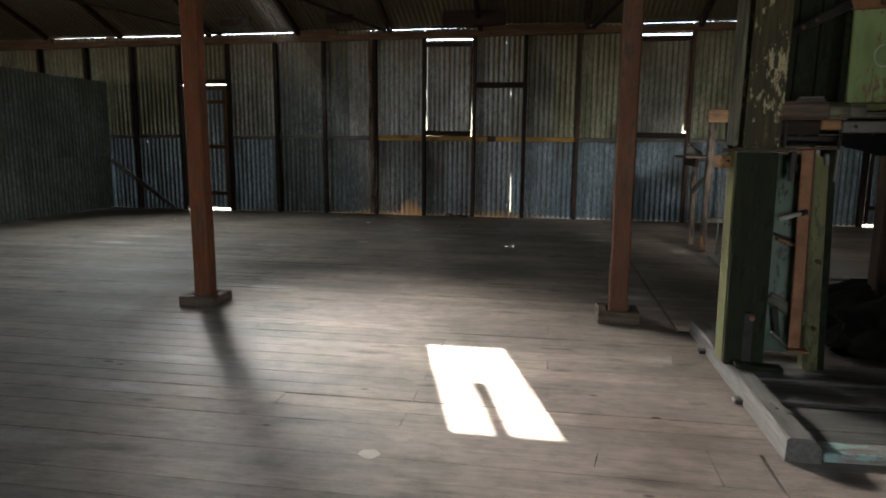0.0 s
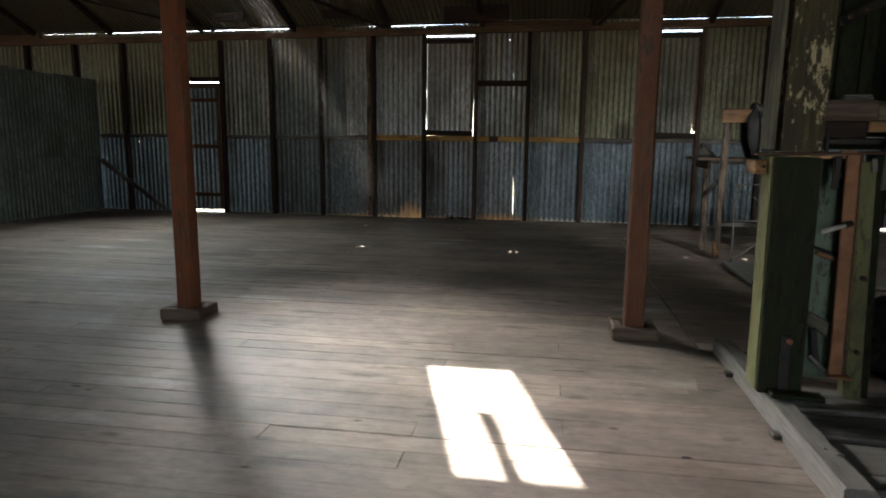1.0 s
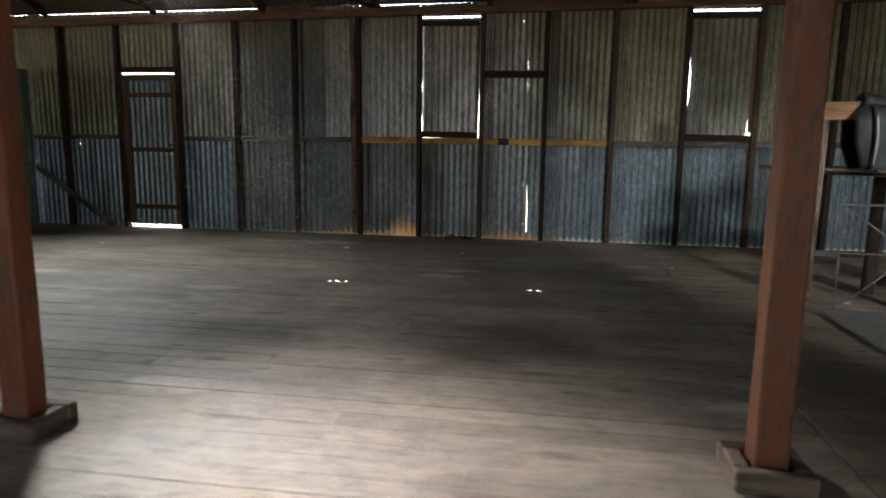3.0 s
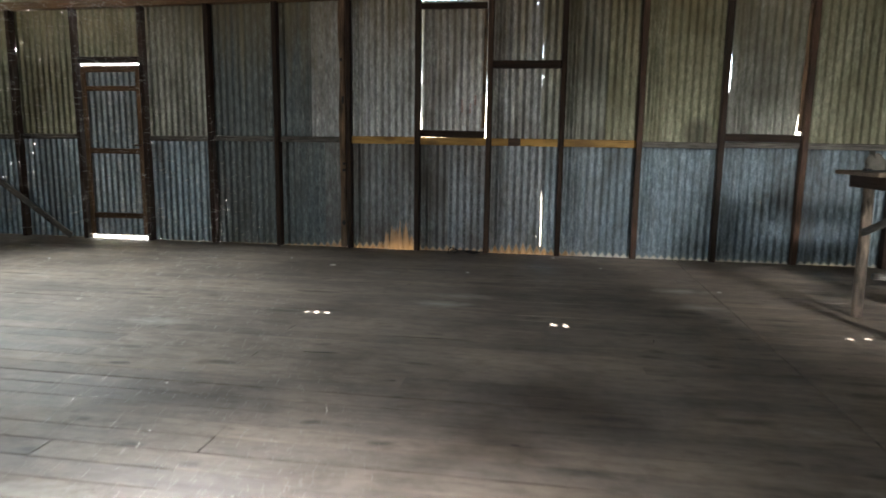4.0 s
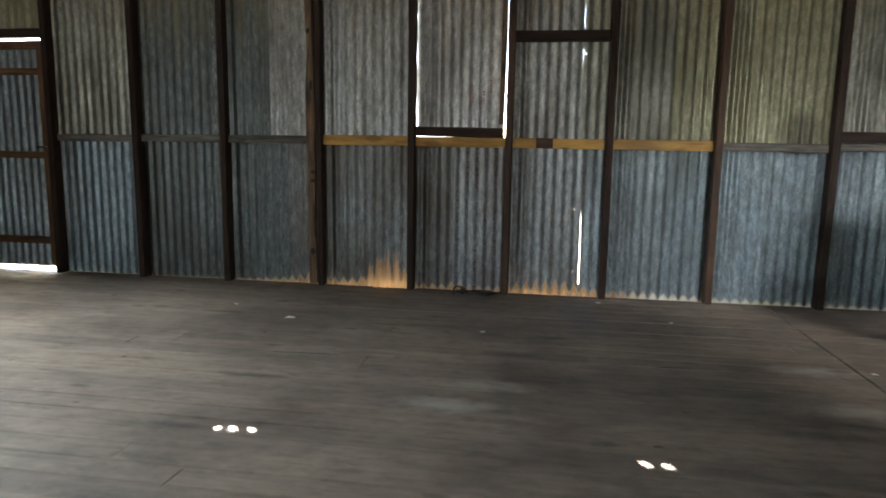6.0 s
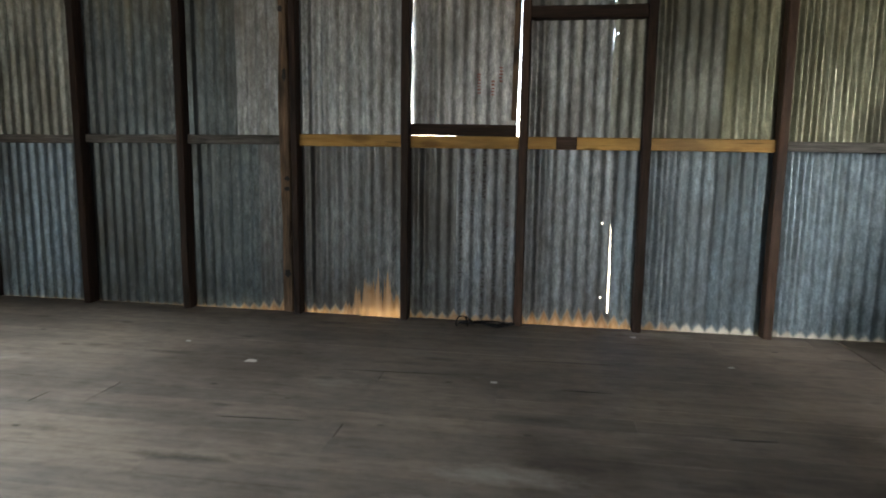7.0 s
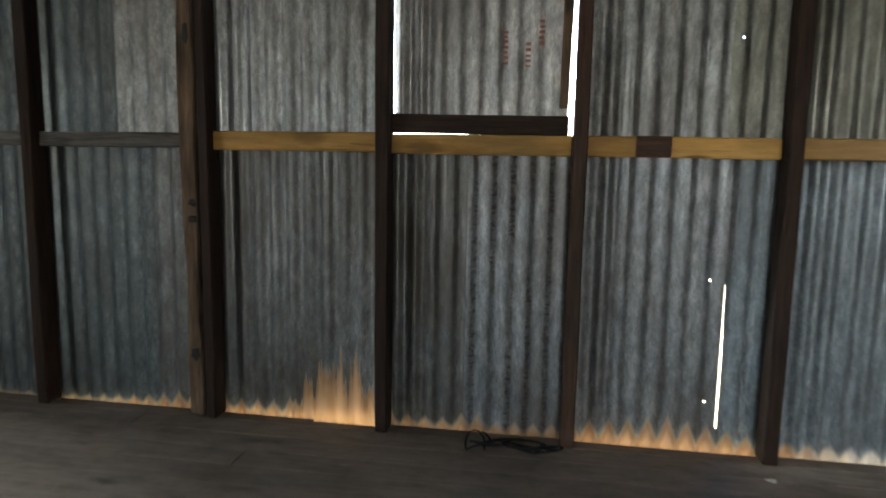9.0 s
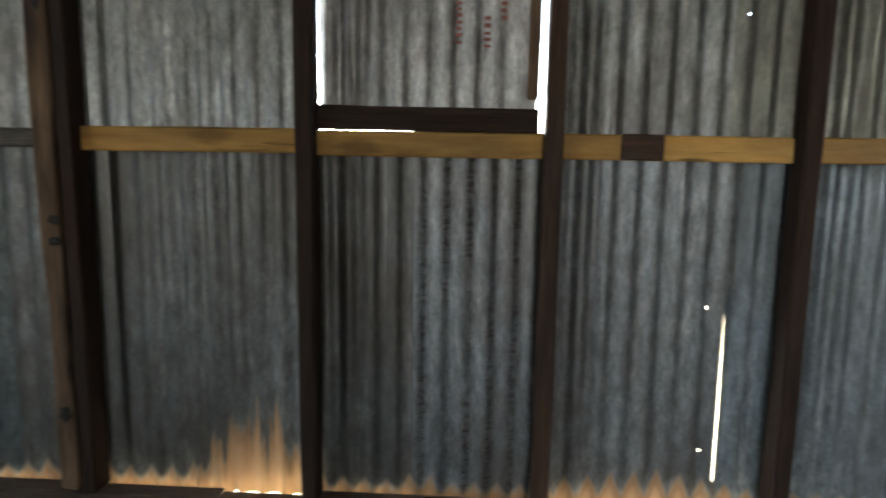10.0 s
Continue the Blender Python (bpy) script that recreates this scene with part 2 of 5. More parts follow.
        # the edge turns grey-white in place of rust towards the right
        rightward = calc(nodes, links, "MULTIPLY", calc(nodes, links, "ADD", pos.outputs["X"], 0.15), 3.0, clamp=True)
        foot_colour = mix(nodes, links, rightward, rc.outputs[0], (0.52, 0.50, 0.45))
        col = mix(nodes, links, mask, col, foot_colour)
        metal_out = calc(nodes, links, "MULTIPLY", calc(nodes, links, "SUBTRACT", 1.0, mask), metal)
        rough_out = mix(nodes, links, mask, rough_r.outputs[0], (0.9, 0.9, 0.9))
    links.new(col, bsdf.inputs["Base Color"])
    links.new(rough_out, bsdf.inputs["Roughness"])
    if metal_out is None:
        bsdf.inputs["Metallic"].default_value = metal
    else:
        links.new(metal_out, bsdf.inputs["Metallic"])
    bump(nodes, links, pit, 0.25, 0.002, bsdf)
    return m


def plain_material(name, a, b, scale=6.0, rough=0.7, metal=0.0, bumps=0.3, gloss=0.4):
    m, t, nodes, links, bsdf = material(name)
    n = noise_tex(nodes, links, place(nodes, links), scale, 7, 0.65)
    r = ramp(nodes, [(0.32, a), (0.68, b)])
    links.new(n, r.inputs[0])
    links.new(r.outputs[0], bsdf.inputs["Base Color"])
    rr = ramp(nodes, [(0.3, max(0.05, rough - 0.15)), (0.7, min(1.0, rough + 0.12))])
    links.new(n, rr.inputs[0])
    links.new(rr.outputs[0], bsdf.inputs["Roughness"])
    bsdf.inputs["Metallic"].default_value = metal
    bsdf.inputs["Specular IOR Level"].default_value = gloss
    bump(nodes, links, n, bumps, 0.004, bsdf)
    return m


def floor_material():
    """Trodden boards: fine grain along x, greasy dark blotches, pale scuffs, knots and nail heads, a dull polish."""
    m, t, nodes, links, bsdf = material("worn_floorboards")
    fine = noise_tex(nodes, links, place(nodes, links, (1.4, 34, 34)), 2.4, 6, 0.65)
    r = ramp(nodes, [(0.25, (0.196, 0.164, 0.142)), (0.75, (0.292, 0.249, 0.218))])
    links.new(fine, r.inputs[0])
    info = nodes.new("ShaderNodeObjectInfo")
    tone = ramp(nodes, [(0.0, (0.80, 0.79, 0.78)), (0.5, (0.96, 0.945, 0.92)), (1.0, (1.10, 1.07, 1.02))])
    links.new(info.outputs["Random"], tone.inputs[0])
    col = mix(nodes, links, 1.0, r.outputs[0], tone.outputs[0], "MULTIPLY")
    wide = noise_tex(nodes, links, place(nodes, links, (0.9, 1.2, 1), shift=False, world_space=True), 1.2, 7, 0.6)
    w = ramp(nodes, [(0.34, (0.55, 0.52, 0.50)), (0.50, (0.97, 0.97, 0.97)), (0.68, (1.30, 1.27, 1.22))])
    links.new(wide, w.inputs[0])
    col = mix(nodes, links, 1.0, col, w.outputs[0], "MULTIPLY")
    streak = noise_tex(nodes, links, place(nodes, links, (2.2, 15, 8)), 1.6, 6, 0.7)
    st = ramp(nodes, [(0.57, 0.0), (0.80, 0.6)])
    links.new(streak, st.inputs[0])
    col = mix(nodes, links, st.outputs[0], col, (0.075, 0.062, 0.052))
    scuff = noise_tex(nodes, links, place(nodes, links, (5, 11, 8), shift=False, world_space=True), 1.5, 8, 0.75)
    sc = ramp(nodes, [(0.62, 0.0), (0.80, 0.5)])
    links.new(scuff, sc.inputs[0])
    col = mix(nodes, links, sc.outputs[0], col, (0.50, 0.47, 0.43))
    mottle = noise_tex(nodes, links, place(nodes, links, (7, 15, 9), shift=False, world_space=True), 1.0, 8, 0.72)
    mr = ramp(nodes, [(0.34, (0.74, 0.73, 0.72)), (0.50, (1.0, 1.0, 1.0)), (0.66, (1.16, 1.15, 1.13))])
    links.new(mottle, mr.inputs[0])
    col = mix(nodes, links, 1.0, col, mr.outputs[0], "MULTIPLY")
    # rare long smears, and pale rubbed patches
    for size, shade, lo, reach in (((1.5, 7.0, 1), (0.040, 0.034, 0.030), 0.70, 0.30), ((1.1, 3.1, 1), (0.52, 0.48, 0.42), 0.80, 0.34), ((3.2, 8.0, 1), (0.035, 0.030, 0.026), 0.78, 0.24)):
        cell = nodes.new("ShaderNodeTexVoronoi")
        cell.inputs["Scale"].default_value = 1.0
        links.new(place(nodes, links, size, shift=False, world_space=True), cell.inputs["Vector"])
        split = nodes.new("ShaderNodeSeparateColor")
        links.new(cell.outputs["Color"], split.inputs[0])
        pick = calc(nodes, links, "GREATER_THAN", split.outputs[0], lo)
        rim = calc(nodes, links, "ADD", cell.outputs["Distance"], calc(nodes, links, "MULTIPLY", calc(nodes, links, "SUBTRACT", scuff, 0.5), 0.7))
        body = ramp(nodes, [(0.05, 0.62), (reach, 0.0)])
        links.new(rim, body.inputs[0])
        col = mix(nodes, links, calc(nodes, links, "MULTIPLY", pick, body.outputs[0]), col, shade)
    vor = nodes.new("ShaderNodeTexVoronoi")
    vor.inputs["Scale"].default_value = 2.6
    links.new(place(nodes, links, (0.8, 2.0, 1), shift=False, world_space=True), vor.inputs["Vector"])
    kn = ramp(nodes, [(0.028, 0.9), (0.055, 0.0)])
    links.new(vor.outputs["Distance"], kn.inputs[0])
    col = mix(nodes, links, kn.outputs[0], col, (0.04, 0.032, 0.026))
    links.new(col, bsdf.inputs["Base Color"])
    rr = ramp(nodes, [(0.3, 0.50), (0.7, 0.78)])
    links.new(wide, rr.inputs[0])
    links.new(rr.outputs[0], bsdf.inputs["Roughness"])
    bsdf.inputs["Specular IOR Level"].default_value = 0.28
    bump(nodes, links, fine, 0.5, 0.004, bsdf)
    return m


M_BOARD = floor_material()
M_STUD = timber_material("dark_hardwood", (0.012, 0.007, 0.005), (0.056, 0.030, 0.020), rough=0.8, dirt=0.4)
M_STUD_BROWN = timber_material("brown_hardwood", (0.035, 0.018, 0.011), (0.125, 0.066, 0.040), rough=0.7, dirt=0.5)
M_STUD_PALE = timber_material("weathered_bark_edge_wood", (0.07, 0.045, 0.03), (0.26, 0.17, 0.105), rough=0.85, dirt=0.7, knots=0.9, cracks=0.8)
M_NOG = timber_material("grey_nogging_wood", (0.06, 0.052, 0.045), (0.30, 0.285, 0.26), rough=0.8, dirt=0.6, knots=0.8, cracks=0.9)
M_YELLOW = timber_material("new_yellow_pine", (0.42, 0.22, 0.05), (0.66, 0.40, 0.12), (1.2, 14, 14), 0.6, 0.50, vary=0.18, knots=0.6, cracks=0.85)
M_PLATE = timber_material("brown_plate_wood", (0.09, 0.05, 0.025), (0.26, 0.15, 0.08), rough=0.8, dirt=0.5)
M_RED = timber_material("red_oxide_painted_wood", (0.08, 0.040, 0.022), (0.20, 0.105, 0.055), rough=0.6, dirt=0.45, paint=(0.150, 0.052, 0.021), paint_wear=0.46, chip=9.0, patch=0.35)
# worn copy of the red; skylight on the left post is in its colour
M_RED_WORN_LIT = timber_material("worn_lit_red_brown_wood", (0.10, 0.050, 0.026), (0.27, 0.145, 0.075), rough=0.6, dirt=0.45, paint=(0.235, 0.075, 0.034), paint_wear=0.45, chip=9.0, patch=0.45)
M_BLOCK = timber_material("worn_block_wood", (0.10, 0.07, 0.05), (0.28, 0.21, 0.16), rough=0.8, dirt=0.5)
M_GREEN = timber_material("green_painted_press_wood", (0.05, 0.05, 0.025), (0.19, 0.17, 0.09), rough=0.6, dirt=0.65, paint=(0.135, 0.140, 0.052), paint_wear=0.46, chip=9.0, patch=0.3)
M_PEEL = timber_material("peeling_cream_and_green_wood", (0.030, 0.030, 0.012), (0.105, 0.085, 0.038), rough=0.7, dirt=0.5, paint=(0.46, 0.40, 0.24), paint_wear=0.565, chip=11.0, patch=0.55)
M_PANEL = timber_material("light_green_box_panel", (0.30, 0.20, 0.09), (0.52, 0.34, 0.20), rough=0.6, dirt=0.4, paint=(0.31, 0.43, 0.18), paint_wear=0.46, chip=9.0, patch=0.5)
# near-black green wood; shade on the press's face and recesses is in the colour
M_PRESS_SHADE = timber_material("shaded_black_green_wood", (0.007, 0.008, 0.004), (0.042, 0.042, 0.022), rough=0.75, dirt=0.6, paint=(0.018, 0.024, 0.012), paint_wear=0.47, gloss=0.15, chip=9.0)
M_GREY_SILL = timber_material("grey_weathered_sill", (0.125, 0.118, 0.105), (0.225, 0.215, 0.196), rough=0.75, dirt=0.35, cracks=0.5)
M_TURQ = timber_material("worn_turquoise_painted_wood", (0.22, 0.20, 0.17), (0.45, 0.42, 0.38), rough=0.7, dirt=0.4, paint=(0.34, 0.50, 0.46), paint_wear=0.52)
M_ORANGE = timber_material("orange_cut_timber", (0.17, 0.085, 0.036), (0.46, 0.26, 0.125), rough=0.7, dirt=0.6, knots=0.6)
M_TEAL = timber_material("blue_green_painted_wood", (0.04, 0.05, 0.04), (0.12, 0.13, 0.10), rough=0.55, dirt=0.5, paint=(0.135, 0.185, 0.145), paint_wear=0.40, chip=6.0, patch=0.15)
M_GREY_GREEN = timber_material("worn_grey_green_wood", (0.08, 0.075, 0.045), (0.33, 0.32, 0.23), rough=0.65, dirt=0.75)
M_BENCH = timber_material("pale_tan_bench_wood", (0.17, 0.14, 0.095), (0.40, 0.34, 0.24), rough=0.8, dirt=0.5)
M_POLE = timber_material("stained_pole_wood", (0.05, 0.038, 0.028), (0.40, 0.31, 0.24), (3, 14, 14), 0.8, 0.7, knots=0.7)
M_IRON_LOW = iron_material("blue_grey_galvanised_iron", (0.170, 0.222, 0.262), stain=(0.075, 0.082, 0.082), stain_amount=0.36, streak_light=(0.46, 0.52, 0.56), rust=1.0, soot=True)
M_IRON_SLATE = iron_material("pale_slate_galvanised_iron", (0.195, 0.238, 0.272), stain=(0.10, 0.11, 0.115), stain_amount=0.30, streak_light=(0.62, 0.66, 0.69), rust=1.0, bloom=0.8)
# lighter copy: daylight leaking round the shutter is put into the tint
M_IRON_SHUTTER = iron_material("daylit_shutter_iron", (0.36, 0.37, 0.375), stain=(0.14, 0.135, 0.13), stain_amount=0.32, streak_light=(0.78, 0.78, 0.77), bloom=0.9)
M_IRON_UP = iron_material("dull_olive_galvanised_iron", (0.236, 0.241, 0.172), stain=(0.092, 0.086, 0.048), stain_amount=0.5, streak_light=(0.48, 0.48, 0.42), soot=True)
M_IRON_MID = iron_material("dull_grey_galvanised_iron", (0.155, 0.168, 0.172), stain=(0.070, 0.062, 0.055), stain_amount=0.5, streak_light=(0.58, 0.57, 0.55), rust=1.0, bloom=0.85)
M_IRON_GREY = iron_material("grey_galvanised_iron", (0.25, 0.262, 0.235), stain=(0.088, 0.088, 0.070), stain_amount=0.4, streak_light=(0.52, 0.52, 0.50))
M_IRON_BLOOM = iron_material("white_bloomed_galvanised_iron", (0.265, 0.282, 0.290), stain=(0.10, 0.088, 0.075), stain_amount=0.36, streak_light=(0.74, 0.73, 0.71), bloom=0.95)
M_IRON_DARK = iron_material("dark_slate_galvanised_iron", (0.092, 0.112, 0.118), stain=(0.05, 0.05, 0.045), stain_amount=0.42, streak_light=(0.42, 0.45, 0.45), rust=1.0)
M_IRON_MARK = iron_material("stencil_marked_iron", (0.200, 0.218, 0.235), stain=(0.09, 0.075, 0.06), stain_amount=0.3, streak_light=(0.50, 0.50, 0.49), rust=1.0, marks=True)
M_IRON_ROOF = iron_material("dark_roof_iron", (0.14, 0.15, 0.135), stain=(0.05, 0.046, 0.036), stain_amount=0.42, streak_light=(0.40, 0.42, 0.42))
M_IRON_PART = iron_material("partition_iron", (0.19, 0.235, 0.215), stain=(0.085, 0.10, 0.085), stain_amount=0.48, streak_light=(0.52, 0.58, 0.54), metal=0.25, bloom=0.9)
M_STEEL = plain_material("dark_rusty_steel", (0.035, 0.025, 0.02), (0.15, 0.085, 0.05), 14, 0.6, 0.5)
M_BLACKIRON = plain_material("black_forged_iron", (0.006, 0.006, 0.006), (0.028, 0.025, 0.023), 12, 0.55, 0.3)
M_RUSTBAR = plain_material("rusty_brown_steel_bar", (0.16, 0.07, 0.035), (0.33, 0.17, 0.09), 9, 0.7, 0.2)
M_GREYIRON = plain_material("grey_painted_cast_iron", (0.105, 0.103, 0.096), (0.20, 0.196, 0.184), 9, 0.55, 0.3)
M_PLATFORM = plain_material("pale_grey_scale_plate", (0.12, 0.12, 0.112), (0.21, 0.208, 0.198), 5, 0.7, 0.1)
M_LEATHER = plain_material("black_worn_leather", (0.004, 0.004, 0.005), (0.016, 0.016, 0.018), 8, 0.6, 0.0, gloss=0.25)
M_LEATHER_GREY = plain_material("grey_worn_leather", (0.012, 0.015, 0.017), (0.040, 0.048, 0.052), 7, 0.40, 0.0, gloss=0.55)
M_PANEL_LEATHER = plain_material("near_side_black_leather", (0.008, 0.008, 0.009), (0.026, 0.027, 0.029), 9, 0.62, 0.0, gloss=0.3)
# pale grey that paints the highlight on the flap's rolled edge
M_WELT_HIGHLIGHT = plain_material("pale_leather_edge_highlight", (0.16, 0.17, 0.175), (0.32, 0.34, 0.35), 9, 0.38, 0.0, gloss=0.6)
M_SEAT = plain_material("dull_brown_black_leather", (0.012, 0.0115, 0.010), (0.042, 0.039, 0.034), 9, 0.6, 0.0, gloss=0.4)
M_DARK = plain_material("dark_earth", (0.012, 0.011, 0.010), (0.03, 0.027, 0.024), 5, 0.9)
M_RAG = plain_material("dark_greasy_cloth", (0.002, 0.002, 0.002), (0.012, 0.011, 0.009), 6, 0.95, gloss=0.1)
M_BOOT = plain_material("dusty_boot_leather", (0.020, 0.019, 0.016), (0.085, 0.078, 0.066), 9, 0.8)
M_PALE = plain_material("pale_worn_handle", (0.35, 0.34, 0.31), (0.55, 0.54, 0.5), 12, 0.5)
M_WHITE_FLECK = plain_material("off_white_fleck_and_wool", (0.62, 0.60, 0.55), (0.80, 0.78, 0.73), 30, 0.8)
M_STAIN = plain_material("pale_dried_stain", (0.31, 0.265, 0.22), (0.38, 0.33, 0.275), 30, 0.8)
M_MARK = plain_material("faded_red_marking_paint", (0.22, 0.075, 0.06), (0.30, 0.14, 0.12), 30, 0.8)
M_EARTH = plain_material("dry_grass_ground", (0.14, 0.12, 0.07), (0.24, 0.21, 0.14), 0.6, 0.95)
M_GLASSY = plain_material("translucent_roof_sheet", (0.5, 0.52, 0.45), (0.65, 0.66, 0.6), 3, 0.5)


# ---------- mesh helpers ----------
def mesh_object(name, verts, faces, mat, parent=None, label="", smooth=False):
    me = bpy.data.meshes.new(name)
    me.from_pydata(verts, [], faces)
    me.update()
    if smooth:
        for p in me.polygons:
            p.use_smooth = True
    me.materials.append(mat)
    ob = new(name, me)
    if parent is not None:
        ob.parent = parent
    return tagged(ob, label)


def part(name, bm, mat, parent=None, label="", smooth=False):
    bmesh.ops.recalc_face_normals(bm, faces=bm.faces)
    me = bpy.data.meshes.new(name)
    bm.to_mesh(me)
    bm.free()
    if smooth:
        for p in me.polygons:
            p.use_smooth = True
    me.materials.append(mat)
    ob = new(name, me)
    if parent is not None:
        ob.parent = parent
    return tagged(ob, label)


def empty(name, at=(0, 0, 0), label="", category="", group="", kind=""):
    ob = new(name)
    ob.matrix_world = Matrix.Translation(at)
    ob.empty_display_size = 0.1
    return tagged(ob, label, category, group, kind)


def box_bm(size, bevel=0.004, cuts=0, rough=0.0, seed=0, taper=1.0):
    """A bevelled block with its long side on x, centred; cuts and rough make it wavy like hewn timber."""
    bm = bmesh.new()
    bmesh.ops.create_cube(bm, size=1)
    bmesh.ops.scale(bm, vec=size, verts=bm.verts)
    if bevel:
        bmesh.ops.bevel(bm, geom=list(bm.edges), offset=min(bevel, 0.45 * min(size)), segments=1, affect="EDGES")
    if cuts:
        for i in range(1, cuts):
            x = -size[0] / 2 + size[0] * i / cuts
            bmesh.ops.bisect_plane(bm, geom=list(bm.verts) + list(bm.edges) + list(bm.faces), plane_co=(x, 0, 0), plane_no=(1, 0, 0))
    if rough:
        for v in bm.verts:
            n = noise.noise_vector((v.co.x * 3 + seed * 7.3, (1 if v.co.y > 0 else -1) * 0.6 + seed, (1 if v.co.z > 0 else -1) * 0.6))
            v.co.y += n.y * rough
            v.co.z += n.z * rough
    return bm


def along(p0, p1, up=(0, 0, 1)):
    """The pose whose x runs from p0 to p1, at their middle."""
    p0, p1 = Vector(p0), Vector(p1)
    x = (p1 - p0).normalized()
    u = Vector(up)
    if abs(x.dot(u)) > 0.98:
        u = Vector((0, 1, 0))
    y = u.cross(x).normalized()
    z = x.cross(y)
    m = Matrix((x, y, z)).transposed().to_4x4()
    return Matrix.Translation((p0 + p1) / 2) @ m


SEED = [0]


def stands(ob):
    """Where a thing, or a part of a thing, stands in the world."""
    return ob.parent.matrix_world @ ob.matrix_basis if ob.parent is not None else ob.matrix_world


def beam(name, p0, p1, wide, high, mat, parent=None, label="", bevel=0.005, rough=0.0, up=(0, 0, 1)):
    """A timber or bar from p0 to p1; its object x is the grain."""
    SEED[0] += 1
    length = (Vector(p1) - Vector(p0)).length
    cuts = max(2, min(14, int(length / 0.2))) if rough else 0
    ob = part(name, box_bm((length, wide, high), bevel, cuts, rough, SEED[0]), mat, parent, label)
    m = along(p0, p1, up)
    ob.matrix_basis = (stands(parent).inverted() @ m) if parent is not None else m
    return ob


def tube(name, p0, p1, radius, mat, parent=None, label="", sides=12, radius2=None):
    bm = bmesh.new()
    length = (Vector(p1) - Vector(p0)).length
    bmesh.ops.create_cone(bm, cap_ends=True, segments=sides, radius1=radius, radius2=radius2 or radius, depth=length)
    bmesh.ops.rotate(bm, verts=bm.verts, matrix=Matrix.Rotation(radians(90), 3, "Y"))
    ob = part(name, bm, mat, parent, label, smooth=True)
    m = along(p0, p1)
    ob.matrix_basis = (stands(parent).inverted() @ m) if parent is not None else m
    return ob


def corrugated(x0, x1, z0, z1, holes=(), left=None, right=None, bottom=None, top=None, rows=2, amp=0.0088, wave=0.0762, phase=0.0, per=8):
    """A corrugated sheet in the x-z plane as verts and faces: left, right give the side edges' shift by height,
    bottom and top the ends' shift by x; each hole is (x, z, half width, half height)."""
    xs = list(np.arange(x0, x1, wave / per)) + [x1]
    zs = list(np.linspace(z0, z1, rows + 1))
    for hx, hz, w, h in holes:
        xs += [hx - w, hx + w]
        zs += [hz - h, hz + h]
    xs, zs = sorted(set(xs)), sorted(set(zs))
    verts, faces = [], []
    n = len(xs)
    for z in zs:
        lo = left(z) if left else 0.0
        hi = right(z) if right else 0.0
        for x in xs:
            f = (x - x0) / (x1 - x0)
            g = (z - z0) / (z1 - z0)
            dz = (bottom(x) if bottom else 0.0) * (1 - g) + (top(x) if top else 0.0) * g
            sx = min(max(x, x0 + lo), x1 + hi)
            verts.append((sx, amp * math.sin(2 * math.pi * (sx - phase) / wave), z + dz))
    for j in range(len(zs) - 1):
        zc = (zs[j] + zs[j + 1]) / 2
        for i in range(n - 1):
            xc = (xs[i] + xs[i + 1]) / 2
            if any(abs(xc - hx) < w and abs(zc - hz) < h for hx, hz, w, h in holes):
                continue
            a = j * n + i
            faces.append((a, a + 1, a + n + 1, a + n))
    return verts, faces


# ---------- ground outside ----------
bm = bmesh.new()
bmesh.ops.create_grid(bm, x_segments=8, y_segments=8, size=1500)
ground = part("ground", bm, M_EARTH)
ground.location = (0, 0, -0.55)
tagged(ground, "dry sunlit grass round the raised shed", "ground", kind="structure")

# ---------- north wall: studs, noggings, plate, iron ----------
wall_north = empty("wall_north", (0, NORTH, 0), "timber stud wall clad with old corrugated iron", "wall", kind="structure")
STUDS = [-9.9, -9.1, -8.25, -7.40, -6.57, -5.75, -4.91, -4.11, -3.325, -2.52, -1.738, -0.968, -0.215, 0.575, 1.365, 2.14, 2.98, 3.83, 4.55, 5.35, 6.15, 6.95, 7.75, 8.55]


def plate_z(x):
    return 2.665 + 0.012 * (x + 1.3)


bark = empty("stud", (-2.52, 10.03, 0), "")
bark.parent = wall_north
bark.matrix_basis = Matrix.Translation((-2.52, 0.03 - 0.09, 0))
# the stud's right side lies in shade; a darker half paints that in
beam("heartwood", (-2.490, 10.03, 0.0), (-2.497, 10.03, plate_z(-2.5) + 0.02), 0.095, 0.045, M_STUD, bark, "dark right half, the stud's shaded side put into its colour", rough=0.003, up=(1, 0, 0))
beam("sapwood", (-2.552, 10.016, 0.02), (-2.560, 10.016, plate_z(-2.5) + 0.02), 0.085, 0.068, M_STUD_PALE, bark, "pale half with a wany bark edge", rough=0.015, up=(1, 0, 0))
for z, h in ((1.62, 0.055), (0.94, 0.018), (0.87, 0.014), (0.29, 0.028), (2.04, 0.02)):
    bm = bmesh.new()
    bmesh.ops.create_icosphere(bm, subdivisions=3, radius=1)
    for v in bm.verts:
        k = 1 + 0.45 * noise.noise(v.co * 2.0 + Vector((z * 7, 0, 0)))
        v.co = Vector((v.co.x * 0.022 * k, v.co.y * 0.007, v.co.z * h * k))
    ob = part("knot", bm, M_BLACKIRON, bark, smooth=True)
    ob.matrix_basis = stands(bark).inverted() @ Matrix.Translation((-2.556 + 0.012 * math.sin(9 * z), 9.974, z))
for i, x in enumerate(STUDS):
    if x == -2.52:
        continue
    ob = beam("stud", (x + random.uniform(-.006, .006), 10.03, 0.0), (x + random.uniform(-.006, .006), 10.03, plate_z(x) + 0.02), 0.095, 0.055, M_STUD_BROWN if x in (-0.968, 0.575, 2.14) else M_STUD,
              wall_north, rough=0.004, up=(1, 0, 0))
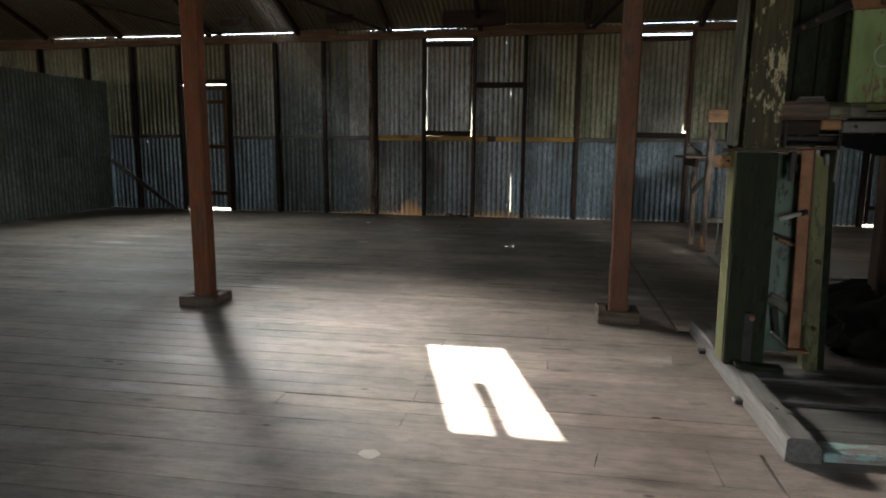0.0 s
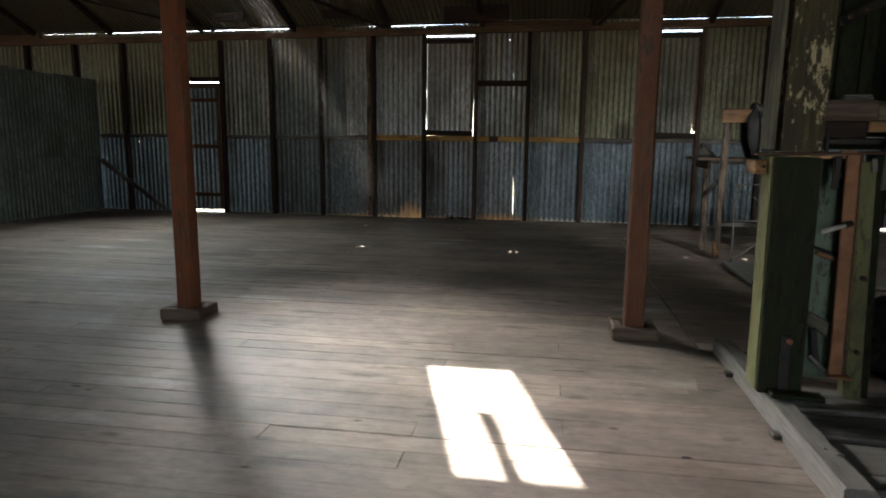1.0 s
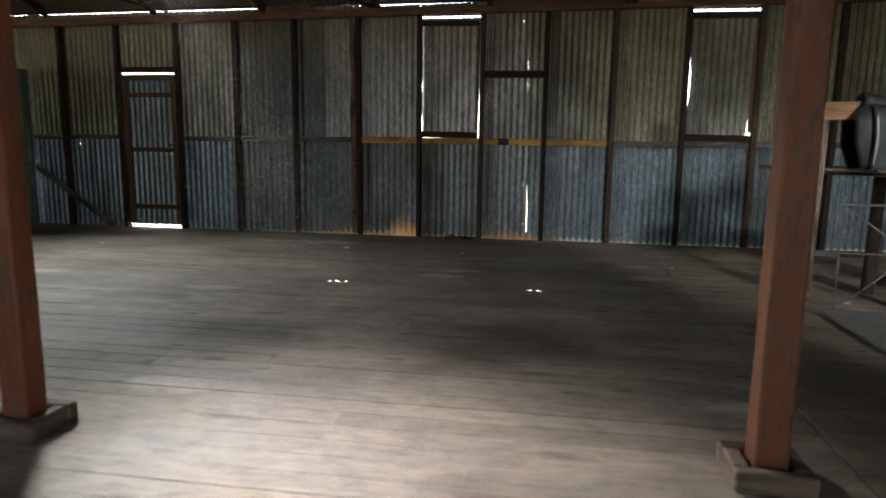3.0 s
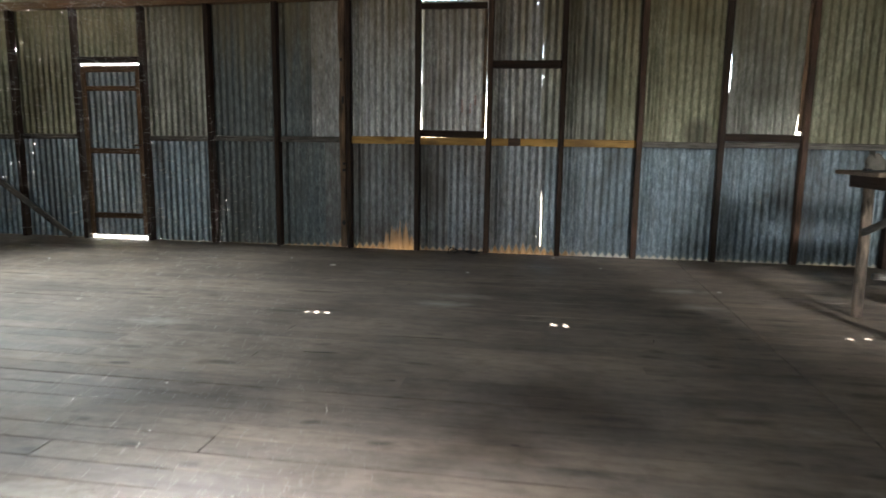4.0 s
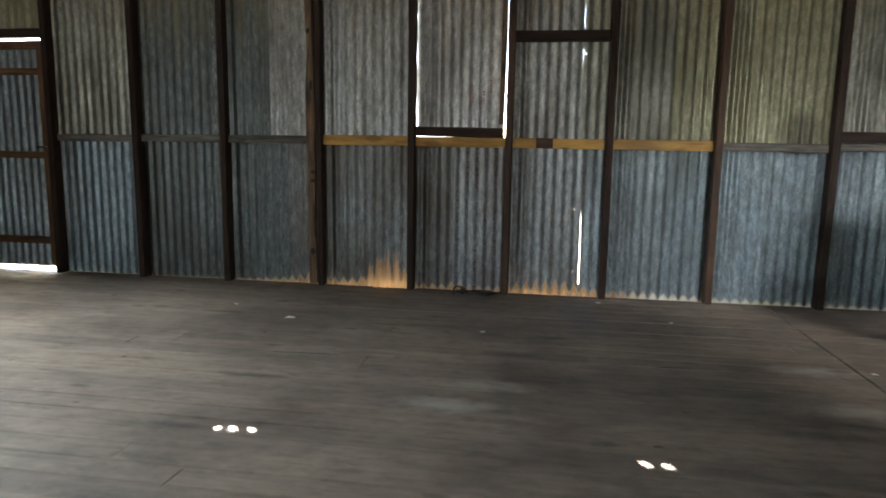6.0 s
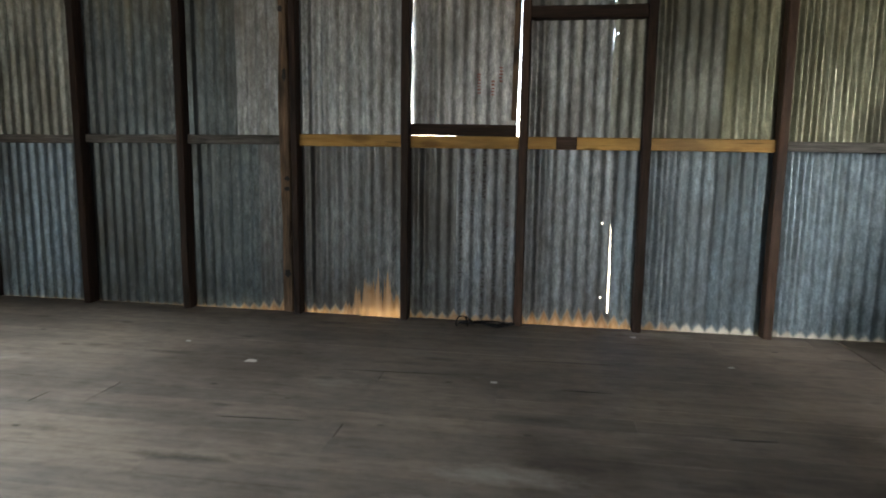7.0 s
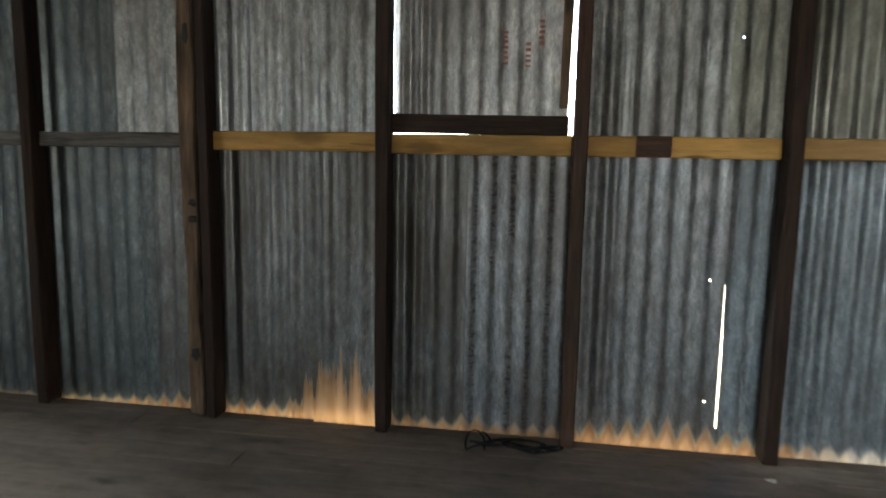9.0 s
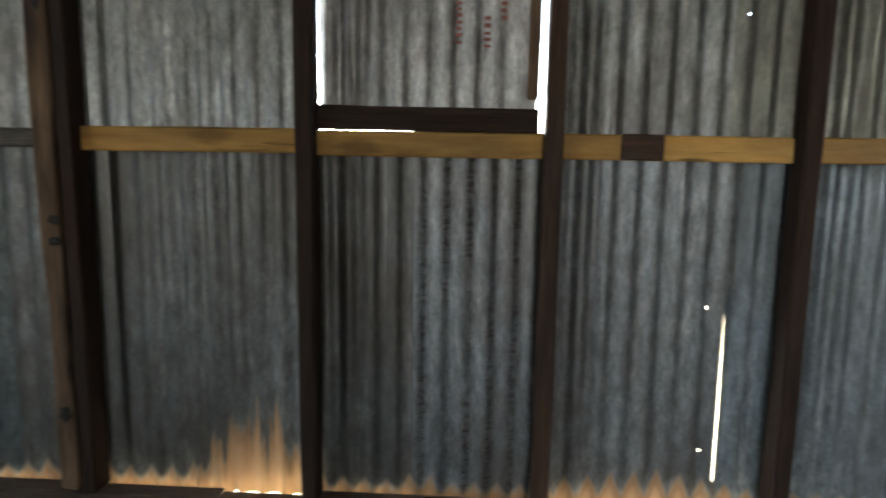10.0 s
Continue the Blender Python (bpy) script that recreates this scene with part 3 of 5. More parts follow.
for x0, x1 in zip(STUDS[:-1], STUDS[1:]):
    if -5.8 < x0 < -5.7:
        continue
    yellow = -2.6 < x0 < -0.15
    z = 1.192 + random.uniform(-.006, .006)
    beam("nogging", (x0 + 0.028, 10.055, z), (x1 - 0.028, 10.055, z + random.uniform(-.008, .008)), 0.045, 0.078 if yellow else 0.06, M_YELLOW if yellow else M_NOG,
         wall_north, "new yellow pine nogging" if yellow else "", rough=0.0 if yellow else 0.006)
beam("top_plate", (-9.98, 10.03, plate_z(-9.98) + 0.06), (8.95, 10.03, plate_z(8.95) + 0.06), 0.10, 0.09, M_PLATE, wall_north, rough=0.006)
# the grey packing left on the yellow nogging
beam("packer", (-0.761, 10.030, 1.194), (-0.632, 10.030, 1.193), 0.008, 0.079, M_STUD_BROWN, wall_north, rough=0.002)
# lintel of a closed-up doorway
beam("lintel", (-0.945, 10.035, 1.99), (-0.240, 10.035, 1.985), 0.09, 0.075, M_STUD, wall_north, rough=0.004)


def sheet(name, x0, x1, z0, z1, mat, phase=0.0, y=NORTH, **kw):
    v, f = corrugated(x0, x1, z0, z1, phase=phase, **kw)
    ob = mesh_object(name, v, f, mat, wall_north, smooth=True)
    ob.matrix_basis = Matrix.Translation((0, y - NORTH, 0))
    return ob


def ragged(amount, seed, base=0.0):
    return lambda x: base + amount * noise.noise((x * 2.3, seed, 0.0)) + 0.3 * amount * noise.noise((x * 11, seed, 3.0))


def lower_material(x):
    return M_IRON_MARK if -1.1 < x < -0.8 else M_IRON_SLATE if -0.8 < x < 0.4 else M_IRON_DARK if -4.5 < x < -2.9 else M_IRON_MID if -3.4 < x < -0.9 else M_IRON_LOW


def upper_material(x):
    return M_IRON_DARK if -4.3 < x < -3.0 else M_IRON_BLOOM if -3.0 < x < -0.45 else M_IRON_MID if -3.9 < x < -0.9 else M_IRON_GREY if -0.9 < x < 0.1 or -4.6 < x < -3.8 else M_IRON_UP


SLIT = lambda z: 0.0 if z < 0.06 or z > 0.70 else (0.0105 - 0.006 * max(0.0, z - 0.35) / 0.25 if z < 0.60 else 0.006 * (0.70 - z) / 0.10)
UPSLIT = lambda z: 0.0022 * (max(0.0, (z - 1.75) / 0.18) if z < 1.93 else max(0.0, (2.25 - z) / 0.20) if z > 2.05 else 0.0)
EDGES_LOW = [-9.95, -9.2, -8.45, -7.7, -6.95, -6.3, -5.75, -4.91, -4.2, -3.45, -2.80, -2.06, -1.40, -0.395, 0.23, 0.92, 1.62, 2.32, 2.98, 3.70, 4.55, 5.35, 6.1, 6.8, 7.5, 8.2, 8.95]
for i, (a, b) in enumerate(zip(EDGES_LOW[:-1], EDGES_LOW[1:])):
    if a == -5.75 or a == 4.55:
        continue
    kw = {}
    holes = []
    if a == -0.395:
        kw["left"] = lambda z: SLIT(z)
        kw["rows"] = 24
    if b == -0.395:
        kw["right"] = lambda z: 0.0 if z < 0.06 or z > 0.70 else -0.03
        kw["rows"] = 24
        holes = [(-0.447, 0.685, 0.004, 0.005), (-0.437, 0.195, 0.005, 0.004)]
    if a == -6.95:
        holes = [(-6.42, 1.10, 0.007, 0.007)]
    if a == 1.62:
        holes = [(1.81, 0.62, 0.004, 0.005)]
    kw.setdefault("bottom", ragged(0.004, i, 0.0))
    if a == -2.80:
        kw["bottom"] = lambda x: 0.0 if x < -2.46 else 0.025 + 0.012 * noise.noise((x * 3, 1.0, 0.0))
    if a == -2.06:
        kw["bottom"] = lambda x: 0.0 if x > -1.78 else 0.035 + 0.012 * noise.noise((x * 9, 2.0, 0.0))
    lap = 0.0 if b in (-5.75, 4.55) else 0.03
    sheet("iron_sheet", a, b + lap, -0.06, 1.235, lower_material((a + b) / 2), y=NORTH + 0.004 * (i % 2), holes=holes, **kw)
def eave_gap(x):
    """How far the upper sheets stop short of the roof."""
    return float(np.interp(x, (-8.05, -7.95, -7.05, -6.95, -6.85, -3.8, -2.95, -2.30, -2.2, -1.05, 0.60, 0.65, 2.0, 3.0, 3.1), (0.0, 0.030, 0.030, 0.018, 0.034, 0.036, 0.020, 0.036, 0.038, 0.02, 0.02, 0.027, 0.030, 0.034, 0.02))) + 0.003 * noise.noise((x * 3.0, 7.0, 0.0))


EDGES_UP = [-9.95, -9.2, -8.45, -7.7, -6.9, -6.2, -5.75, -4.91, -4.1, -3.35, -2.93, -2.35, -1.738, -0.968, -0.43, 0.2, 0.8, 1.365, 2.14, 2.9, 3.65, 4.4, 5.1, 5.8, 6.5, 7.2, 7.9, 8.95]
for i, (a, b) in enumerate(zip(EDGES_UP[:-1], EDGES_UP[1:])):
    if a in (-1.738, 1.365):
        continue
    kw, holes = {}, []
    z0 = 1.20
    if a == -5.75:
        z0 = 2.06
    if a == -0.43:
        kw["left"] = UPSLIT
        kw["rows"] = 40
        holes = [(-0.40, 1.595, 0.0035, 0.0035), (-0.41, 1.87, 0.004, 0.004)]
    if b == -0.43:
        kw["right"] = lambda z: -0.03 if 1.75 < z < 1.93 or 2.05 < z < 2.25 else 0.0
        kw["rows"] = 40
        holes = [(-0.50, 2.61, 0.005, 0.006)]
    lap = 0.0 if b in (-1.738, 1.365) else 0.03
    kw["top"] = lambda x: 0.01 + 0.008 * x - eave_gap(x)
    sheet("iron_sheet", a, b + lap, z0, 2.85, upper_material((a + b) / 2), y=NORTH - 0.022 + 0.004 * (i % 2), holes=holes, **kw)
beam("eave_purlin", (-9.98, 10.075, 2.769), (8.95, 10.075, 2.920), 0.045, 0.026, M_STUD, wall_north, rough=0.002)
beam("eave_batten", (-0.93, 10.06, 2.80), (0.62, 10.06, 2.815), 0.07, 0.085, M_PLATE, wall_north, rough=0.003)
for x0, x1 in ((-9.9, -8.0), (-3.80, -3.10), (3.05, 8.9)):
    beam("eave_batten", (x0, 10.06, plate_z(x0) + 0.145), (x1, 10.06, plate_z(x1) + 0.145), 0.06, 0.08, M_PLATE, wall_north, rough=0.003)


for x0, x1 in ((-1.738, -0.968), (1.365, 2.14)):
    sheet("iron_sheet", x0, x1, 2.672 if x0 < 0 else 2.70, 2.85, M_IRON_MID, top=lambda x: 0.01 + 0.008 * x - eave_gap(x), y=NORTH + 0.012)


# shutters hung in two window openings, with daylight round their edges
def shutter(x0, x1, z0, z1, gap_left, gap_right, gap_top, lean, seed, label):
    root = empty("window_shutter", ((x0 + x1) / 2, NORTH - 0.01, z0), label, "shutter")
    v, f = corrugated(x0 + gap_left, x1 - gap_right, z0 + 0.012, z1 - gap_top, rows=14, phase=seed,
                      left=lambda z: max(0.0, 0.016 * noise.noise((z * 4, seed, 1.0)) if x0 < 0 else 0.040 * math.sin(math.pi * (z - 1.45) / 0.90)),
                      right=lambda z: -lean * max(0.0, 1 - (z - z0) / (0.5 * (z1 - z0))))
    ob = mesh_object("iron_sheet", v, f, M_IRON_SHUTTER if x0 < 0 else M_IRON_GREY, root, smooth=True)
    ob.matrix_basis = root.matrix_world.inverted() @ Matrix.Translation((0, NORTH + 0.02, 0))
    beam("bottom_rail", (x0 + gap_left * 0.6, NORTH - 0.035, z0 + 0.040), (x1 - gap_right - 0.01, NORTH - 0.035, z0 + 0.033), 0.035, 0.075, M_STUD, root, rough=0.003)
    beam("top_rail", (x0 + gap_left * 0.6, NORTH - 0.035, z1 - 0.075), (x1 - gap_right - 0.01, NORTH - 0.035, z1 - 0.075), 0.035, 0.06, M_STUD, root)
    beam("stile", (x1 - gap_right - 0.03, NORTH - 0.03, z0 + 0.1), (x1 - gap_right - 0.02, NORTH - 0.03, z1 - 0.11), 0.03, 0.035, M_STUD_PALE, root, up=(1, 0, 0))
    if x0 < 0:
        # faded red marking that can no longer be read
        for col, top, low in ((-1.267, 1.63, 1.50), (-1.178, 1.585, 1.49), (-1.126, 1.67, 1.57)):
            z = top
            while z > low:
                h = 0.010 + 0.008 * noise.noise((col * 9, z * 40, 0.0))
                mark = part("faded_mark", box_bm((0.020 + 0.006 * noise.noise((z * 31, col, 2.0)), 0.001, h), 0.0), M_MARK, root)
                mark.matrix_basis = root.matrix_world.inverted() @ Matrix.Translation((col + 0.004 * noise.noise((z * 50, 1.0, 0.0)), NORTH + 0.0095, z))
                z -= h + 0.010
    return root


shutter(-1.71, -1.0, 1.235, 2.66, -0.006, 0.003, 0.004, 0.016, 0.013, "corrugated iron window shutter in a timber frame, ajar")
shutter(1.395, 2.11, 1.228, 2.70, 0.0, -0.020, 0.022, 0.058, 0.051, "olive corrugated iron window shutter, ajar")


# ---------- doors in the north wall ----------
def iron_door(x0, x1, z0, z1, label, wood):
    root = empty("door", ((x0 + x1) / 2, NORTH, z0), label, "door")
    v, f = corrugated(x0 + 0.005, x1 - 0.005, z0 + 0.0, z1 - 0.035, rows=4, phase=0.02)
    ob = mesh_object("iron_sheet", v, f, M_IRON_SLATE, root, smooth=True)
    ob.matrix_basis = root.matrix_world.inverted() @ Matrix.Translation((0, NORTH - 0.005, 0))
    for z, h in ((z1 - 0.085, 0.07), (z1 - 0.30, 0.055), (z0 + 1.0, 0.06), (z0 + 0.24, 0.06)):
        beam("rail", (x0 + 0.04, NORTH - 0.045, z), (x1 - 0.04, NORTH - 0.045, z + random.uniform(-.008, .008)), 0.03, h, wood, root, rough=0.003)
    for x in (x0 + 0.045, x1 - 0.05):
        stile = beam("stile", (x, NORTH - 0.05, z0 + 0.02), (x, NORTH - 0.05, z1 - 0.05), 0.03, 0.055, wood, root, up=(1, 0, 0))
    tube("latch", (x1 - 0.13, NORTH - 0.075, z0 + 1.07), (x1 - 0.03, NORTH - 0.075, z0 + 1.07), 0.008, M_STEEL, stile)
    return root


iron_door(-5.72, -4.94, 0.035, 2.045, "corrugated iron ledged door, shut, daylight under it", M_PLATE)
iron_door(4.59, 5.33, 0.035, 2.045, "corrugated iron ledged door, shut, daylight under it", M_STUD)
for x0, x1 in ((-5.72, -4.94), (4.57, 5.33)):
    beam("door_head", (x0 + .01, 10.04, 2.06), (x1 - .01, 10.04, 2.06), 0.09, 0.07, M_STUD, wall_north)
v, f = corrugated(4.57, 5.33, 2.10, 2.70)
ob = mesh_object("iron_sheet", v, f, M_IRON_UP, wall_north, smooth=True)

# diagonal brace across the studs by the partition
beam("diagonal_brace", (-7.02, 9.955, 0.80), (-5.92, 9.955, 0.03), 0.022, 0.075, M_NOG, wall_north, rough=0.003)

# ---------- partition of corrugated iron ----------
partition = empty("wall_partition", (-7.05, 8.5, 0), "low partition of blue-grey corrugated iron sheets", "wall", kind="structure")
for i, (y0, y1, z0, z1) in enumerate(((8.24, 9.95, 0.86, 2.06), (8.24, 9.95, 0.02, 0.90), (6.4, 8.27, 0.02, 2.08))):
    v, f = corrugated(y0, y1, z0, z1, rows=3, phase=0.01 * i, top=ragged(0.012, i + 40))
    ob = mesh_object("iron_sheet", v, f, M_IRON_PART, partition, smooth=True)
    ob.matrix_basis = Matrix.Translation((0.03 + (0.012 if i == 0 else 0.0), -8.5, 0)) @ Matrix.Rotation(radians(90), 4, "Z")
for y in (9.9, 8.2, 6.45):
    beam("stud", (-7.10, y, 0), (-7.10, y, 2.0), 0.07, 0.06, M_STUD, partition, up=(0, 1, 0), rough=0.003)
for z in (0.5, 1.7):
    beam("rail", (-7.10, 6.45, z), (-7.10, 9.9, z), 0.05, 0.07, M_NOG, partition, rough=0.003)

# an unseen high roof slab, added to keep the sun off the north wall
bm = box_bm((26, 2.72, 0.03), 0.004)
awning = part("awning", bm, M_IRON_ROOF)
awning.matrix_basis = Matrix.Translation((-2.5, NORTH + 1.85, 3.60))
tagged(awning, "added unseen roof slab that keeps sun off the north wall", "awning", kind="structure")

# ---------- other outer walls ----------
def plain_wall(name, a, b, z1, openings=(), label="corrugated iron outer wall"):
    """A closed wall of corrugated iron from a to b, with doorways from s0 to s1 along it."""
    root = empty(name, (*a, 0), label, "wall", kind="structure")
    length = (Vector(b) - Vector(a)).length
    ang = math.atan2(b[1] - a[1], b[0] - a[0])
    spans, s = [], 0.0
    for s0, s1, h in openings:
        spans += [(s, s0, -0.5, z1), (s0, s1, h, z1)]
        s = s1
    spans.append((s, length, -0.5, z1))
    for s0_, s1_, za, zb in spans:
        v, f = corrugated(s0_, s1_, za, zb, per=4, rows=1)
        ob = mesh_object("iron_sheet", v, f, M_IRON_UP, root, smooth=True)
        ob.matrix_basis = Matrix.Rotation(ang, 4, "Z")
    for k in range(int(length // 1.6) + 1):
        s = min(0.1 + 1.6 * k, length - 0.1)
        if any(a < s < b for a, b, h in openings):
            continue
        bm = box_bm((z1, 0.1, 0.06), 0.004)
        ob = part("stud", bm, M_STUD, root)
        ob.matrix_basis = Matrix.Rotation(ang, 4, "Z") @ along((s, 0.065, 0), (s, 0.065, z1))
    return root


plain_wall("wall_south", (WEST, SOUTH), (EAST, SOUTH), 2.86, ((10.75, 12.05, 2.6), (13.85, 14.75, 2.15)))
plain_wall("wall_west", (WEST, NORTH), (WEST, SOUTH), 2.86, ((5.3, 7.7, 2.6),))
plain_wall("wall_east", (EAST, SOUTH), (EAST, NORTH), 2.86)
# unseen partitions added to keep the doorway lamps off the press
plain_wall("wall_light_block", (2.95, SOUTH + 0.1), (2.95, 1.2), 2.6, label="added unseen iron partition that shades the press")
plain_wall("wall_light_block", (1.60, 1.2), (2.9, 1.2), 2.6, label="added unseen iron partition that shades the press")
for name, x in (("wall_gable_west", WEST), ("wall_gable_east", EAST)):
    bm = bmesh.new()
    vs = [bm.verts.new((x + dx, y, z)) for dx in (0, 0.03) for y, z in ((SOUTH, 2.80), (NORTH, 2.80), (RIDGE_Y, roof_z(RIDGE_Y) + 0.02))]
    bm.faces.new(vs[:3]), bm.faces.new(vs[3:])
    for i in range(3):
        j = (i + 1) % 3
        bm.faces.new((vs[i], vs[j], vs[j + 3], vs[i + 3]))
    tagged(part(name, bm, M_IRON_UP), "corrugated iron gable", "wall", kind="structure")

# ---------- roof ----------
SLOPE = math.sqrt(1 + PITCH ** 2)


def roof_holes():
    """Where the sun comes through: the torn sheet and the nail holes that throw spots on the floor."""
    found = []
    for fx, fy, w in ((-1.918, 7.207, .009), (-1.851, 7.212, .011), (-1.777, 7.217, .009), (-0.247, 7.225, .012), (-0.169, 7.222, .011),
                      (1.555, 7.285, .009), (1.677, 7.31, .009), (1.951, 7.50, .009), (2.142, 7.30, .011), (1.02, 8.463, .008)):
        k = SUN_FROM / SUN_FROM.z
        # meet of the ray from the floor spot with the roof plane
        z = (EAVE + PITCH * (NORTH - fy)) / (1 + PITCH * k.y)
        found.append((fx + k.x * z, (NORTH - (fy + k.y * z)) * SLOPE, w, w))
    found = [h for h in found if h[1] > 0.05]
    return found


HOLES = roof_holes()
K = SUN_FROM / SUN_FROM.z


def to_roof(fx, fy):
    z = (EAVE + PITCH * (NORTH - fy)) / (1 + PITCH * K.y)
    return fx + K.x * z, (NORTH - (fy + K.y * z)) * SLOPE


sx0, sl0 = to_roof(-0.47, 3.56)
sx1, sl1 = to_roof(0.22, 2.46)
SKY_X = (sx0 + 0.02, sx0 + 0.47)
SKY_S = (sl0, sl1)
mid = (SKY_S[0] + SKY_S[1]) / 2
torn = [((SKY_X[0] + SKY_X[1]) / 2, (SKY_S[0] + mid) / 2, (SKY_X[1] - SKY_X[0]) / 2, (mid - SKY_S[0]) / 2),
        (SKY_X[0] + 0.090, (SKY_S[1] + mid) / 2, 0.090, (SKY_S[1] - mid) / 2),
        (SKY_X[1] - 0.105, (SKY_S[1] + mid) / 2, 0.105, (SKY_S[1] - mid) / 2)]
v, f = corrugated(WEST - 0.2, EAST + 0.2, -0.03, (NORTH - RIDGE_Y) * SLOPE, holes=HOLES + torn, rows=1, per=6)
ceiling = empty("ceiling_frame", (0, NORTH, EAVE), "dark rafters and braces under the roof", "roof frame", kind="structure")
roof_north = mesh_object("ceiling", v, f, M_IRON_ROOF, None, smooth=True)
roof_north.matrix_basis = Matrix.Translation((0, NORTH, EAVE)) @ Matrix.Rotation(math.atan(-0.008), 4, "Y") @ Matrix.Rotation(radians(90) - math.atan(PITCH), 4, "X")
tagged(roof_north, "dark corrugated iron roof with nail holes and a torn sheet", "roof", kind="structure")
v, f = corrugated(WEST - 0.2, EAST + 0.2, -0.25, (RIDGE_Y - SOUTH) * SLOPE, rows=1, per=4)
roof_south = mesh_object("ceiling", v, f, M_IRON_ROOF, None, smooth=True)
roof_south.matrix_basis = Matrix.Translation((0, 2 * RIDGE_Y - NORTH, EAVE)) @ Matrix.Rotation(math.atan(PITCH) - radians(90), 4, "X")
tagged(roof_south, "dark corrugated iron roof slope", "roof", kind="structure")

# unseen sheets added under the closed slope, one above each skylight lamp
for (x, y), aim, wide, high, power, spread, tint in SKYLIGHTS:
    v, f = corrugated(-wide / 2, wide / 2, -high / 2, high / 2, rows=1, per=4)
    sheet_ob = mesh_object("skylight_sheet", v, f, M_GLASSY, ceiling, "added unseen roof sheet above a stand-in lamp", smooth=True)
    sheet_ob.matrix_basis = Matrix.Translation((x, y - NORTH, roof_z(y) - EAVE - 0.03)) @ Matrix.Rotation(radians(90) - math.atan(PITCH if y > RIDGE_Y else -PITCH), 4, "X")

RAFTERS = [-9.4, -8.1, -6.75, -5.2, -3.72, -2.26, -0.89, 0.66, 2.22, 3.8, 5.4, 7.0, 8.5]
for x in RAFTERS:
    for sgn in (1, -1):
        y0 = NORTH - 0.04 if sgn > 0 else 2 * RIDGE_Y - NORTH + 0.04
        beam("rafter", (x, y0, EAVE - 0.075), (x, RIDGE_Y + 0.02 * sgn, roof_z(RIDGE_Y) - 0.075), 0.06, 0.10, M_STUD, ceiling, rough=0.004, up=(0, 0, 1))
for (xa, ya), (xb, yb) in (((-4.95, 9.95), (-7.6, 8.6)), ((-2.30, 9.95), (-3.7, 8.8)), ((0.72, 9.95), (1.35, 8.7))):
    beam("wind_brace", (xa, ya, roof_z(ya) - 0.15), (xb, yb, roof_z(yb) - 0.15), 0.09, 0.025, M_STUD, ceiling, rough=0.003)
# strips added to hide the bright nail holes; the sun passes under them
for x0, x1, z, h in ((-4.85, -4.35, 2.950, 0.12), (-3.15, -2.75, 2.950, 0.12), (-1.40, -0.50, 2.905, 0.21)):
    beam("cleat", (x0, 9.70, z + 0.008 * x0), (x1, 9.70, z + 0.008 * x1), 0.03, h, M_STUD, ceiling, rough=0.002)
for y in (4.33,):
    beam("tie_beam", (WEST + .1, y, 3.05), (EAST - .1, y, 3.05), 0.12, 0.16, M_STUD, ceiling, rough=0.005)


# ---------- red posts ----------
def red_post(x, y, label, mat):
    root = empty("post", (x, y, 0), label, "post", "red posts")
    bm = box_bm((3.0, 0.114, 0.114), 0.008, 12, 0.004, int(10 * abs(x)))
    ob = part("shaft", bm, mat, root)
    ob.matrix_basis = along((0, 0, 0.0), (0, 0, 2.975))
    for nm, sx, sy, cx, cy in (("base_block", 0.27, 0.06, 0, -0.102), ("base_block", 0.27, 0.06, 0, 0.102), ("base_block", 0.145, 0.062, -0.102, 0), ("base_block", 0.145, 0.062, 0.102, 0)):
        if nm and cy:
            bm = box_bm((sx, sy, 0.075), 0.008, 4, 0.004, 3)
            ob = part(nm, bm, M_BLOCK, root, "worn timber collar block")
            ob.matrix_basis = Matrix.Translation((cx, cy, 0.0375))
        else:
            bm = box_bm((sx, sy, 0.075), 0.008, 4, 0.003, 5)
            ob = part(nm, bm, M_BLOCK, root, "worn timber collar block")
            ob.matrix_basis = Matrix.Translation((cx, cy, 0.0375)) @ Matrix.Rotation(radians(90), 4, "Z")
    return root


red_post(-2.218, 4.25, "red-painted timber post worn brown at its foot, on collar blocks", M_RED_WORN_LIT)
red_post(0.652, 4.362, "dark red-painted timber post on worn collar blocks", M_RED)

# ---------- wool press ----------
press = empty("wool_press", (1.3, 3.45, 0), "tall old wool press of green-painted timber with rusty steel fittings", "wool press")


def press_beam(name, p0, p1, w, h, mat, label="", **kw):
    return beam(name, p0, p1, w, h, mat, press, label, **kw)


def prism(name, foot, z0, z1, mat, label="", lean=(0, 0), bevel=0.008):
    """An upright timber on a polygonal foot, its grain upright."""
    bm = bmesh.new()
    c = Vector((sum(p[0] for p in foot) / len(foot), sum(p[1] for p in foot) / len(foot)))
    lo = [bm.verts.new((0, p[0] - c.x, p[1] - c.y)) for p in foot]
    hi = [bm.verts.new((z1 - z0, p[0] - c.x + lean[0], p[1] - c.y + lean[1])) for p in foot]
    bm.faces.new(lo), bm.faces.new(hi)
    for i in range(len(foot)):
        j = (i + 1) % len(foot)
        bm.faces.new((lo[i], lo[j], hi[j], hi[i]))
    bmesh.ops.recalc_face_normals(bm, faces=bm.faces)
    bmesh.ops.bevel(bm, geom=list(bm.edges), offset=bevel, segments=2, affect="EDGES")
    ob = part(name, bm, mat, press, label)
    turn = Matrix(((0, 1, 0), (0, 0, 1), (1, 0, 0))).to_4x4()
    ob.matrix_basis = press.matrix_world.inverted() @ Matrix.Translation((c.x, c.y, z0)) @ turn
    return ob


# sill with a chamfered end, notched by wear
bm = bmesh.new()
